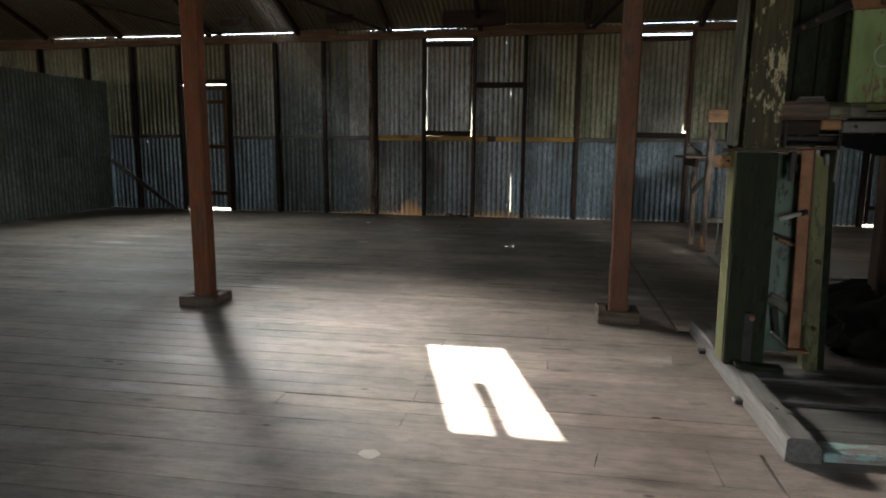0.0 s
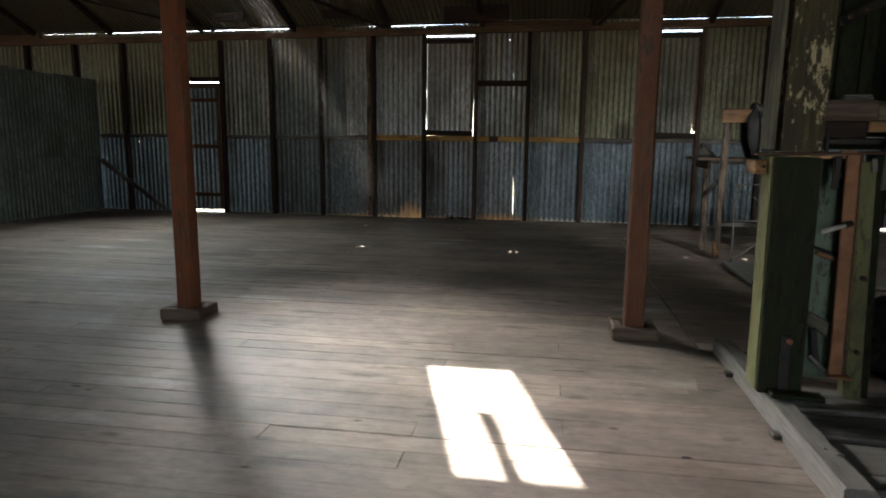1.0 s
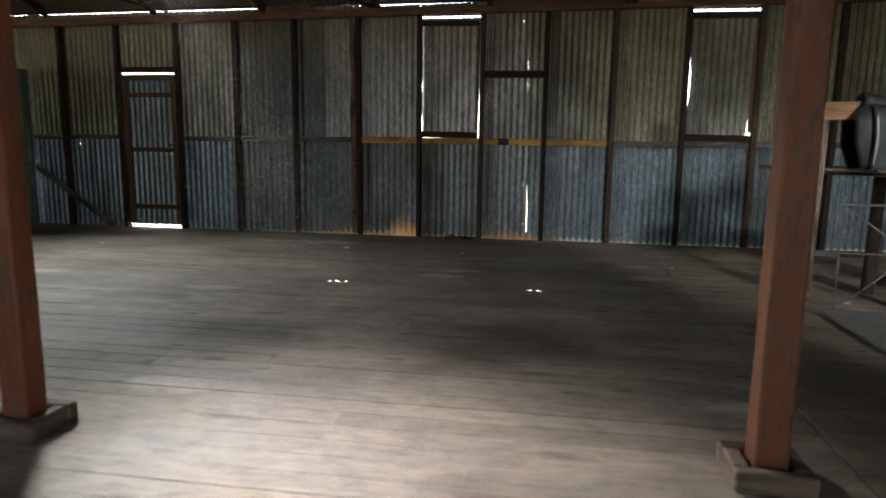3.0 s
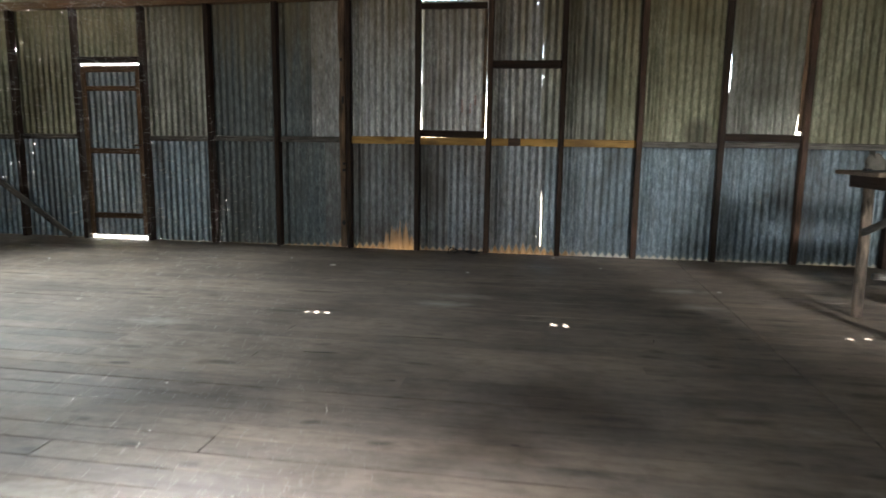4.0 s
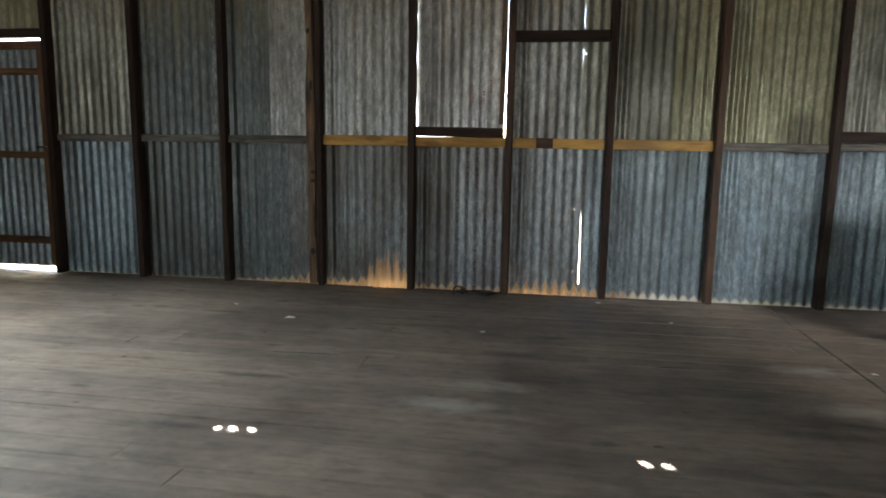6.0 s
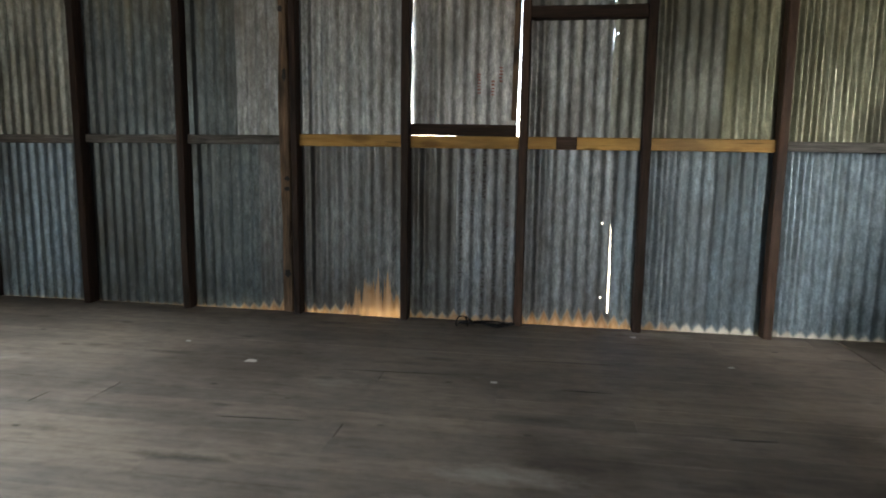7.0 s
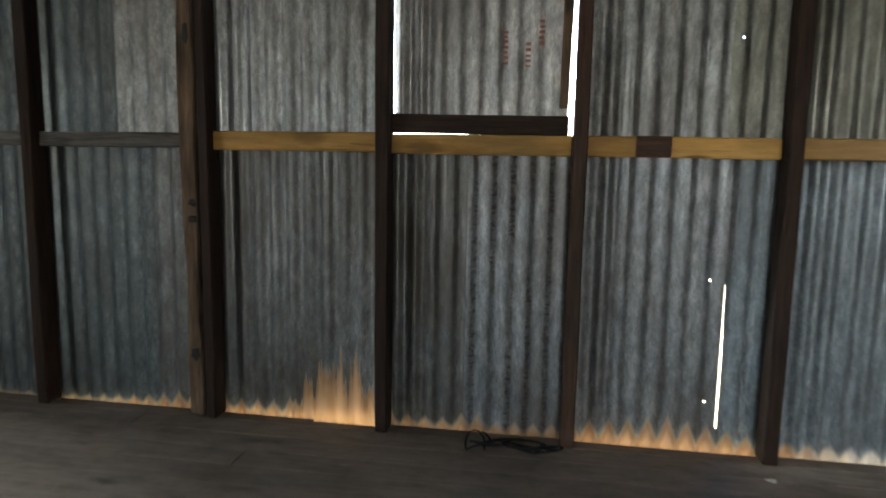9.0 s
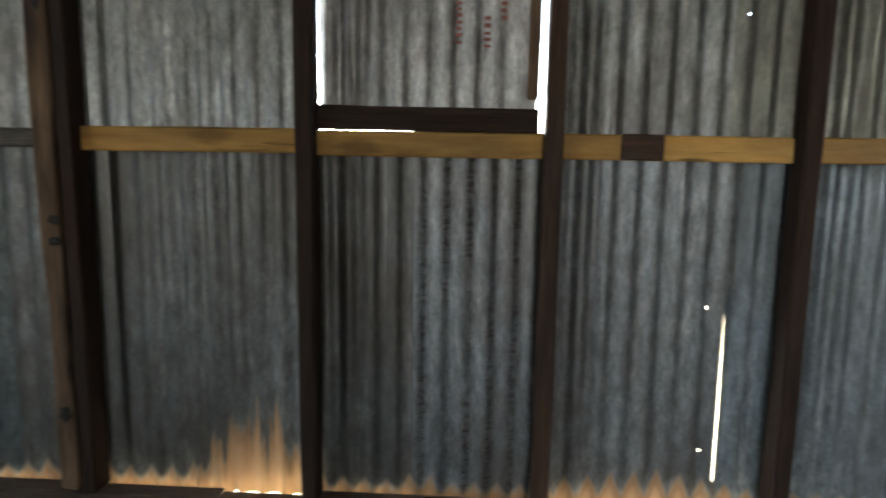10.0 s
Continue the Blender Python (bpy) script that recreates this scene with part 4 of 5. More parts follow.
prof = [(-0.062, 0.0), (-0.058, 0.086), (-0.050, 0.094), (0.034, 0.094), (0.062, 0.060), (0.066, 0.0)]
rows_ = []
for i in range(21):
    u = i / 20
    y = 2.455 + 1.66 * u
    rows_.append([bm.verts.new((x + 0.004 * noise.noise((u * 9, k, 0.0)), y, z * (1 - 0.16 * u) + (0.004 * noise.noise((u * 11, k, 4.0)) if z else 0))) for k, (x, z) in enumerate(prof)])
for a, b in zip(rows_[:-1], rows_[1:]):
    for i in range(5):
        bm.faces.new((a[i], a[i + 1], b[i + 1], b[i]))
bm.faces.new(rows_[0]), bm.faces.new(rows_[-1])
for v in bm.verts:
    v.co = Vector((v.co.y - 3.2, -v.co.x, v.co.z))
sill = part("sill", bm, M_GREY_SILL, press, "grey weathered timber sill with a chamfered end")
sill.matrix_basis = press.matrix_world.inverted() @ Matrix.Translation((1.128, 3.2, 0)) @ Matrix.Rotation(radians(90), 4, "Z")
# a split lifts a splinter off the sill's top
beam("splinter", (1.125, 2.795, 0.093), (1.155, 2.690, 0.094), 0.030, 0.010, M_GREY_SILL, sill, bevel=0.003)
beam("split", (1.120, 2.745, 0.0925), (1.165, 2.715, 0.0925), 0.018, 0.006, M_BLACKIRON, sill, bevel=0.002)
press_beam("sill_wedge", (1.070, 3.01, 0.012), (1.030, 3.01, 0.012), 0.05, 0.024, M_NOG)
press_beam("sill_wedge", (1.078, 3.72, 0.012), (1.033, 3.72, 0.012), 0.05, 0.024, M_NOG)
press_beam("cross_sill", (1.205, 2.525, 0.018), (2.6, 2.565, 0.018), 0.105, 0.036, M_TURQ, "flat board with worn turquoise paint", rough=0.003)
press_beam("cross_sill", (1.205, 2.645, 0.014), (2.6, 2.68, 0.014), 0.10, 0.028, M_GREY_SILL, rough=0.003)
press_beam("base_board", (1.20, 2.83, 0.010), (2.7, 2.85, 0.010), 0.24, 0.022, M_GREY_SILL, rough=0.002)
press_beam("base_board", (1.20, 3.10, 0.016), (2.7, 3.12, 0.016), 0.22, 0.030, M_NOG, rough=0.002)
press_beam("base_board", (1.20, 3.36, 0.024), (2.7, 3.36, 0.024), 0.26, 0.045, M_NOG, rough=0.002)
# near-black block makes the dark band at the post's foot
press_beam("foot_block", (1.085, 3.235, 0.105), (1.30, 3.225, 0.100), 0.07, 0.024, M_PRESS_SHADE, rough=0.003)

main_post = prism("corner_post", [(1.046, 3.300), (1.226, 3.288), (1.230, 3.42), (1.040, 3.425)], 0.085, 1.122, M_GREEN, "thick green-painted corner post", lean=(-0.012, 0.0), bevel=0.007)
# thin board added to paint the post's front face dark with shade
prism("face_board", [(1.050, 3.276), (1.226, 3.264), (1.228, 3.287), (1.050, 3.299)], 0.088, 1.118, M_PRESS_SHADE, "near-black green front of the post, its shade painted in", lean=(-0.012, 0.0), bevel=0.004)
prism("corner_post", [(1.082, 3.36), (1.243, 3.352), (1.246, 3.50), (1.060, 3.51)], 1.140, 3.0, M_PEEL, "upper post with peeling cream and green paint", lean=(0.016, 0.0), bevel=0.007)
# the post's west face catches light; a paler board paints that in
prism("side_board", [(1.044, 3.375), (1.060, 3.370), (1.058, 3.515), (1.040, 3.515)], 1.150, 3.0, M_GREY_GREEN, "post's west side, the light on it painted in pale grey-green", lean=(0.014, 0.0), bevel=0.003)
slim_post = prism("corner_post", [(1.456, 3.385), (1.519, 3.377), (1.540, 3.47), (1.462, 3.48)], 0.0, 1.10, M_GREEN, "slim green-painted post", lean=(-0.047, 0.0), bevel=0.006)
# near-black board makes the dark strip right of the slim post
prism("shadow_board", [(1.522, 3.400), (1.560, 3.400), (1.560, 3.500), (1.522, 3.500)], 0.0, 1.14, M_PRESS_SHADE, "near-black board making the dark strip by the slim post", lean=(-0.047, 0.0), bevel=0.004)
prism("corner_post", [(1.972, 3.86), (2.10, 3.86), (2.10, 3.97), (1.972, 3.97)], 0.05, 2.6, M_STUD_BROWN, "bare brown rear post", lean=(-0.03, 0.0), bevel=0.006)
# panels between the posts, curved like a stave
bm = bmesh.new()
cols = []
for i in range(11):
    u = i / 10
    cols.append([bm.verts.new((z - 0.62, -0.110 + 0.22 * u, 0.010 * math.sin(math.pi * u) * -1)) for z in (0.12, 0.36, 0.40, 0.66, 0.70, 1.11)])
for a, b in zip(cols[:-1], cols[1:]):
    for k in range(5):
        bm.faces.new((a[k], b[k], b[k + 1], a[k + 1]))
bmesh.ops.recalc_face_normals(bm, faces=bm.faces)
bmesh.ops.solidify(bm, geom=list(bm.faces), thickness=0.012)
ob = part("stave_panel", bm, M_TEAL, press, "blue-green painted curved panel", smooth=True)
ob.matrix_basis = press.matrix_world.inverted() @ Matrix.Translation((1.335, 3.445, 0.62)) @ Matrix(((0, 1, 0), (0, 0, 1), (1, 0, 0))).to_4x4()
press_beam("steel_flat", (0.990, 3.40, 1.128), (1.495, 3.36, 1.140), 0.075, 0.013, M_STEEL, "dark rusty steel flat bar")
press_beam("steel_lug", (1.310, 3.345, 1.140), (1.375, 3.345, 1.142), 0.030, 0.008, M_RUSTBAR)
press_beam("timber_end", (1.018, 3.36, 1.072), (1.018, 3.50, 1.072), 0.070, 0.062, M_ORANGE, "orange sawn timber end", rough=0.002)
tube("dowel_hole", (1.018, 3.352, 1.075), (1.018, 3.362, 1.075), 0.007, M_STUD, press, sides=8)
strap = press_beam("strap", (1.393, 3.36, 0.165), (1.369, 3.36, 1.138), 0.014, 0.054, M_RUSTBAR, "rusty brown steel strap", bevel=0.003, up=(1, 0, 0))
press_beam("strap_lip", (1.420, 3.357, 0.170), (1.397, 3.357, 1.135), 0.020, 0.006, M_STEEL, bevel=0.001, up=(1, 0, 0))
press_beam("strap_foot", (1.358, 3.36, 0.160), (1.455, 3.36, 0.155), 0.07, 0.012, M_RUSTBAR)
press_beam("cross_rail", (1.275, 3.425, 0.405), (1.50, 3.40, 0.275), 0.03, 0.060, M_GREY_GREEN, rough=0.002)
press_beam("cross_rail", (1.285, 3.42, 0.700), (1.50, 3.41, 0.625), 0.03, 0.018, M_RUSTBAR)
press_beam("ledge_bar", (1.270, 3.44, 0.725), (1.53, 3.43, 0.640), 0.05, 0.014, M_BLACKIRON)
press_beam("bracket", (1.300, 3.33, 1.125), (1.296, 3.33, 0.985), 0.012, 0.030, M_BLACKIRON, up=(1, 0, 0))
press_beam("bracket", (1.305, 3.40, 1.120), (1.360, 3.40, 1.01), 0.012, 0.022, M_BLACKIRON)
press_beam("bracket", (1.145, 3.262, 0.10), (1.145, 3.262, 0.36), 0.012, 0.045, M_BLACKIRON, up=(1, 0, 0))
press_beam("spring", (1.300, 3.40, 0.36), (1.325, 3.40, 0.20), 0.012, 0.03, M_BLACKIRON, up=(1, 0, 0))
tube("chain_pin", (1.290, 3.38, 0.235), (1.365, 3.39, 0.165), 0.008, M_GREYIRON, press, sides=8)
press_beam("corner_plate", (1.455, 3.366, 1.115), (1.462, 3.366, 1.06), 0.010, 0.022, M_GREYIRON, up=(1, 0, 0))
tube("handle", (1.252, 3.30, 0.808), (1.352, 3.32, 0.836), 0.012, M_PALE, press, "pale worn handle", radius2=0.009)
tube("handle_socket", (1.348, 3.32, 0.835), (1.378, 3.33, 0.843), 0.014, M_BLACKIRON, press)
tube("bolt", (1.155, 3.245, 0.335), (1.155, 3.270, 0.335), 0.013, M_RUSTBAR, main_post)
for bx, bz in ((1.468, 0.60), (1.478, 0.268)):
    tube("bolt", (bx, 3.36, bz), (bx, 3.385, bz), 0.011, M_STEEL, slim_post)
# rounded arm that locks the box
press_beam("arm", (1.228, 3.40, 1.312), (1.455, 3.38, 1.312), 0.09, 0.084, M_BLOCK, "worn brown timber arm", bevel=0.018, rough=0.003)
tube("arm_end", (1.440, 3.38, 1.312), (1.527, 3.375, 1.310), 0.042, M_GREY_GREEN, press)
tube("arm_pin", (1.522, 3.375, 1.310), (1.600, 3.37, 1.310), 0.029, M_GREY_SILL, press)
press_beam("arm_knot", (1.378, 3.352, 1.312), (1.402, 3.350, 1.308), 0.010, 0.020, M_BLACKIRON)
press_beam("arm_block", (1.250, 3.41, 1.235), (1.420, 3.40, 1.235), 0.06, 0.07, M_STUD)
press_beam("arm_block", (1.421, 3.395, 1.247), (1.506, 3.390, 1.247), 0.06, 0.046, M_ORANGE, "rusty orange block")
press_beam("wedge", (1.312, 3.40, 1.362), (1.430, 3.39, 1.362), 0.05, 0.012, M_GREY_SILL)
press_beam("wedge", (1.320, 3.40, 1.374), (1.424, 3.39, 1.374), 0.04, 0.009, M_GREY_SILL)
channel = press_beam("grey_bar", (1.507, 3.38, 1.238), (2.45, 3.36, 1.248), 0.05, 0.056, M_GREYIRON, "grey steel channel")
for k in range(4):
    tube("rivet", (1.56 + 0.14 * k, 3.348, 1.240), (1.56 + 0.14 * k, 3.358, 1.240), 0.008, M_STEEL, channel, sides=8)
# near-black backing added to paint in the dark gap behind the bar
press_beam("box_bottom", (1.26, 3.56, 1.245), (2.3, 3.56, 1.245), 0.02, 0.19, M_PRESS_SHADE)
press_beam("cross_bar", (1.28, 3.47, 1.185), (2.3, 3.47, 1.185), 0.05, 0.028, M_BLACKIRON)
press_beam("edge_strip", (1.345, 3.437, 1.201), (1.680, 3.437, 1.206), 0.012, 0.004, M_PALE, "thin pale strip below the arm")
press_beam("post_bracket", (1.268, 3.38, 1.14), (1.268, 3.38, 1.26), 0.012, 0.016, M_BLACKIRON, up=(1, 0, 0))
press_beam("side_bar", (1.515, 3.40, 0.98), (1.520, 3.40, 1.20), 0.016, 0.018, M_GREYIRON, up=(1, 0, 0))
# upper box: recessed boards with the recess's shade in their colour, a bright front panel
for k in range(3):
    press_beam("box_board", (1.300 + 0.10 * k, 3.60, 1.27), (1.310 + 0.10 * k, 3.60, 2.6), 0.025, 0.096, M_PRESS_SHADE, up=(1, 0, 0), rough=0.002)
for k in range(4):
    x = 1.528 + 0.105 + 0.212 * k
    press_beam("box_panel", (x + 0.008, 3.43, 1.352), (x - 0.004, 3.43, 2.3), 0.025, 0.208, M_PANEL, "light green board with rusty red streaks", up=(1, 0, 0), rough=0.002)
press_beam("box_side", (1.525, 3.45, 1.80), (1.525, 3.80, 1.80), 0.03, 0.9, M_PRESS_SHADE)
press_beam("box_rail", (1.535, 3.415, 1.332), (2.45, 3.40, 1.337), 0.055, 0.036, M_GREEN, rough=0.002)
press_beam("box_rail", (1.535, 3.405, 1.294), (2.45, 3.39, 1.298), 0.045, 0.030, M_GREY_GREEN, rough=0.002)
black_strap = press_beam("hinge_strap", (1.253, 3.345, 1.665), (1.510, 3.40, 1.792), 0.012, 0.042, M_BLACKIRON, "black iron hinge strap")
rusty_strap = press_beam("hinge_strap", (1.505, 3.405, 1.792), (2.2, 3.405, 1.812), 0.012, 0.055, M_RUSTBAR, "rusty hinge strap")
for x in (1.64, 1.85):
    tube("bolt", (x, 3.385, 1.797), (x, 3.41, 1.797), 0.014, M_STEEL, rusty_strap)
for u in (0.15, 0.4):
    tube("bolt", (1.253 + 0.257 * u, 3.33 + 0.055 * u, 1.665 + 0.127 * u), (1.253 + 0.257 * u, 3.345 + 0.055 * u, 1.665 + 0.127 * u), 0.011, M_STEEL, black_strap)
# ring painted on the box
bm = bmesh.new()
n = 26
ring = []
for i in range(n):
    a = 2 * math.pi * i / n * 0.8 + 0.6
    ring.append([bm.verts.new((0.040 * k * math.cos(a), 0, 0.050 * k * math.sin(a))) for k in (0.90, 1.05)])
for a, b in zip(ring[:-1], ring[1:]):
    bm.faces.new((a[0], a[1], b[1], b[0]))
ob = part("painted_ring", bm, M_PALE, press, "faded white painted ring")
ob.matrix_basis = press.matrix_world.inverted() @ Matrix.Translation((1.672, 3.413, 1.563))


# dark heap of rags and fleece beside the press
def heap(name, at, rx, ry, rz, mat, seed, label, category):
    bm = bmesh.new()
    bmesh.ops.create_icosphere(bm, subdivisions=5, radius=1)
    for v in bm.verts:
        d = v.co.normalized()
        k = 1 + 0.30 * noise.noise(d * 1.6 + Vector((seed, 0, 0))) + 0.16 * noise.noise(d * 4.5 + Vector((seed, 5, 0))) + 0.06 * noise.noise(d * 12 + Vector((0, seed, 0)))
        v.co = Vector((d.x * rx * k, d.y * ry * k, max(0.0, d.z * rz * k)))
    ob = part(name, bm, mat, None, smooth=True)
    ob.location = at
    return tagged(ob, label, category)


heap("fleece", (2.40, 3.95, 0.05), 0.78, 0.42, 0.46, M_RAG, 3.0, "dark greasy heap of old fleece and sacking", "heap")
# black hide hung over the bar
bm = bmesh.new()
g = {}
for i in range(15):
    for j in range(7):
        u, w = i / 14, j / 6
        g[i, j] = bm.verts.new((1.506 + 0.80 * u, 3.345 + 0.02 * math.sin(7 * u) - 0.03 * w, 1.205 - w * (0.06 + 0.06 * u + 0.02 * math.sin(9 * u)) + 0.006 * math.sin(19 * u)))
for i in range(14):
    for j in range(6):
        bm.faces.new((g[i, j], g[i + 1, j], g[i + 1, j + 1], g[i, j + 1]))
bmesh.ops.solidify(bm, geom=list(bm.faces), thickness=0.006)
tagged(part("leather_apron", bm, M_LEATHER, None, smooth=True), "black leather sheet hanging from the press bar", "leather sheet")


# ---------- saddle stand with shelf ----------
stand = empty("saddle_rack", (2.2, 7.6, 0), "rough timber saddle rack with a shelf behind", "rack")
rack_leg = beam("front_leg", (1.832, 7.30, 0), (1.848, 7.30, 1.40), 0.06, 0.062, M_POLE, stand, "paint-stained front leg", rough=0.007, up=(1, 0, 0), bevel=0.012)
beam("back_leg", (1.838, 7.90, 0), (1.815, 7.88, 0.99), 0.055, 0.06, M_POLE, stand, rough=0.006, up=(1, 0, 0), bevel=0.01)
beam("front_leg", (2.98, 7.35, 0), (2.98, 7.35, 1.40), 0.08, 0.08, M_POLE, stand, rough=0.005, up=(1, 0, 0), bevel=0.01)
beam("back_leg", (2.98, 7.95, 0), (2.98, 7.93, 0.99), 0.07, 0.075, M_POLE, stand, rough=0.006, up=(1, 0, 0), bevel=0.01)
beam("top_rail", (1.785, 7.275, 1.437), (3.1, 7.275, 1.447), 0.05, 0.13, M_ORANGE, stand, "orange-stained saddle rail", rough=0.003)
beam("shelf", (1.60, 7.60, 1.010), (3.1, 7.60, 1.010), 0.60, 0.026, M_BLOCK, stand, rough=0.002)
beam("apron", (1.74, 7.92, 0.972), (3.05, 7.92, 0.972), 0.03, 0.05, M_NOG, stand)
beam("apron", (1.72, 7.35, 0.952), (1.72, 7.92, 0.952), 0.03, 0.085, M_STUD, stand)
beam("brace", (1.795, 7.85, 0.60), (1.805, 7.35, 0.78), 0.022, 0.05, M_NOG, stand, rough=0.002)
beam("foot_band", (1.832, 7.30, 0.02), (1.834, 7.30, 0.19), 0.065, 0.067, M_ORANGE, rack_leg, "orange paint band", rough=0.004, up=(1, 0, 0), bevel=0.012)
beam("low_rail", (1.95, 7.98, 0.28), (3.0, 7.98, 0.28), 0.03, 0.05, M_NOG, stand)

saddle = empty("saddle", (2.285, 7.275, 1.50), "black and grey leather stock saddle slung over the rack's rail", "saddle")


def loft(name, sections, mat, parent, label="", thick=0.012):
    bm = bmesh.new()
    rows = [[bm.verts.new(p) for p in s] for s in sections]
    for a, b in zip(rows[:-1], rows[1:]):
        for i in range(len(a) - 1):
            bm.faces.new((a[i], b[i], b[i + 1], a[i + 1]))
    bmesh.ops.recalc_face_normals(bm, faces=bm.faces)
    bmesh.ops.solidify(bm, geom=list(bm.faces), thickness=thick)
    ob = part(name, bm, mat, parent, label, smooth=True)
    return ob


def saddle_local(p):
    return (p[0] - 2.285, p[1] - 7.275, p[2] - 1.50)


def ease(pairs, z):
    """A smooth curve through (height, value) pairs, lowest first."""
    for (z0, a), (z1, b) in zip(pairs[:-1], pairs[1:]):
        if z <= z1:
            k = max(0.0, (z - z0) / (z1 - z0))
            return a + (b - a) * k * k * (3 - 2 * k)
    return pairs[-1][1]


SPINE = 7.275
# dipped seat between pommel and cantle
secs = []
for i in range(17):
    u = i / 16
    x = 2.075 + 0.36 * u
    top = 1.525 + 0.045 * max(0.0, 1 - u / 0.38) ** 1.5 + 0.075 * max(0.0, (u - 0.50) / 0.5) ** 1.5
    half = 0.085 + 0.055 * u
    secs.append([saddle_local((x, SPINE - half * math.cos(math.pi * j / 12), top - 0.085 + 0.085 * math.sin(math.pi * j / 12) ** 0.6)) for j in range(13)])
loft("seat", secs, M_SEAT, saddle, "dull brown-black leather seat")
PAD_FRONT = [(1.01, 2.085), (1.06, 2.050), (1.22, 2.005), (1.40, 1.995), (1.50, 2.055), (1.56, 2.085)]
for side in (-1, 1):
    # padded panel against the horse, curving forward at mid height
    secs = []
    for i in range(8):
        u = i / 7
        sec = []
        for j in range(17):
            z = 1.012 + 0.53 * j / 16
            x0 = ease(PAD_FRONT, z)
            out = ease([(1.0, 0.140), (1.15, 0.160), (1.35, 0.150), (1.48, 0.095), (1.56, 0.050)], z) - 0.035 * (1 - u) ** 3
            sec.append(saddle_local((x0 + (2.20 - x0) * u, SPINE + side * out, z + 0.01 * math.sin(u * math.pi))))
        secs.append(sec)
    # the far panel takes a blacker leather than the near one
    loft("panel", secs, M_LEATHER if side > 0 else M_PANEL_LEATHER, saddle, "black leather side panel", 0.022)
    # outer flap with a rolled front edge, hanging almost straight
    secs = []
    for i in range(13):
        u = i / 12
        sec = []
        for j in range(15):
            z = 1.475 - 0.455 * j / 14
            front = ease([(1.02, 2.100), (1.20, 2.108), (1.38, 2.100), (1.48, 2.095)], z)
            back = ease([(1.02, 2.250), (1.08, 2.282), (1.25, 2.305), (1.40, 2.290), (1.48, 2.275)], z)
            out = ease([(1.0, 0.172), (1.2, 0.186), (1.36, 0.176), (1.44, 0.140), (1.48, 0.105)], z)
            out += 0.012 * math.sin(math.pi * min(1.0, u * 4.0)) - 0.018 * u ** 2 + 0.003 * math.sin(z * 31 + u * 5)
            sec.append(saddle_local((front + (back - front) * u, SPINE + side * out, z + 0.012 * (2 * u - 1) ** 4)))
        secs.append(sec)
    flap = loft("flap", secs, M_LEATHER_GREY, saddle, "blue-grey worn leather flap", 0.006)
    # the rolled edge is a pale tube, its highlight put into the colour
    cu = bpy.data.curves.new("welt", "CURVE")
    cu.dimensions, cu.bevel_depth, cu.bevel_resolution = "3D", 0.0085, 3
    sp = cu.splines.new("POLY")
    sp.points.add(9)
    for j in range(10):
        z = 1.40 - 0.345 * j / 9
        sp.points[j].co = (*saddle_local((ease([(1.0, 2.112), (1.25, 2.118), (1.4, 2.110)], z), SPINE + side * ease([(1.0, 0.184), (1.2, 0.198), (1.36, 0.188), (1.44, 0.155)], z), z)), 1)
        sp.points[j].radius = 0.35 + 0.65 * math.sin(math.pi * (j + 0.5) / 10)
    cu.materials.append(M_WELT_HIGHLIGHT)
    rolled = new("welt", cu)
    rolled.parent = flap
    for x, low in ((2.135, 0.995), (2.235, 1.0)):
        ob = tube("girth_strap", saddle_local((x, SPINE + side * 0.155, 1.20)), saddle_local((x + 0.01, SPINE + side * 0.165, low)), 0.011, M_LEATHER, None, sides=8)
        ob.parent = flap
# pommel arch and raised cantle
secs = []
for i in range(7):
    u = i / 6
    secs.append([saddle_local((2.055 + 0.07 * u, SPINE - (0.075 + 0.015 * u) * math.cos(math.pi * j / 12), 1.455 + (0.115 - 0.015 * (2 * u - 1) ** 2) * math.sin(math.pi * j / 12))) for j in range(13)])
loft("pommel", secs, M_LEATHER, saddle, "black rounded pommel", 0.022)
secs = []
for i in range(9):
    u = i / 8
    secs.append([saddle_local((2.33 + 0.12 * u, SPINE - (0.125 + 0.02 * u) * math.cos(math.pi * j / 12), 1.49 + (0.06 + 0.125 * u ** 1.3) * math.sin(math.pi * j / 12) ** 0.8)) for j in range(13)])
loft("cantle", secs, M_LEATHER, saddle, "black raised cantle", 0.024)

# workbench beside the rack, with a dark tin and a bundle
bench = empty("workbench", (2.9, 7.4, 0), "rough pale timber bench with rails", "bench")
beam("leg", (2.495, 7.22, 0), (2.50, 7.22, 0.95), 0.085, 0.085, M_BENCH, bench, rough=0.005, up=(1, 0, 0), bevel=0.01)
beam("leg", (2.90, 7.22, 0), (2.90, 7.22, 0.95), 0.085, 0.085, M_BENCH, bench, rough=0.005, up=(1, 0, 0), bevel=0.01)
beam("leg", (2.52, 7.72, 0), (2.52, 7.72, 0.95), 0.08, 0.08, M_STUD, bench, rough=0.005, up=(1, 0, 0), bevel=0.01)
beam("leg", (2.90, 7.72, 0), (2.90, 7.72, 0.95), 0.08, 0.08, M_STUD, bench, rough=0.005, up=(1, 0, 0), bevel=0.01)
for k in range(4):
    beam("top_board", (2.45, 7.21 + 0.145 * k, 1.047), (2.97, 7.21 + 0.145 * k, 1.047), 0.14, 0.034, M_ORANGE if k == 0 else M_BENCH, bench, rough=0.003)
beam("apron", (2.46, 7.165, 0.955), (2.95, 7.165, 0.955), 0.025, 0.12, M_BENCH, bench, "pale tan apron board", rough=0.003)
beam("rail", (2.54, 7.20, 0.80), (2.86, 7.20, 0.80), 0.03, 0.04, M_BENCH, bench, rough=0.002)
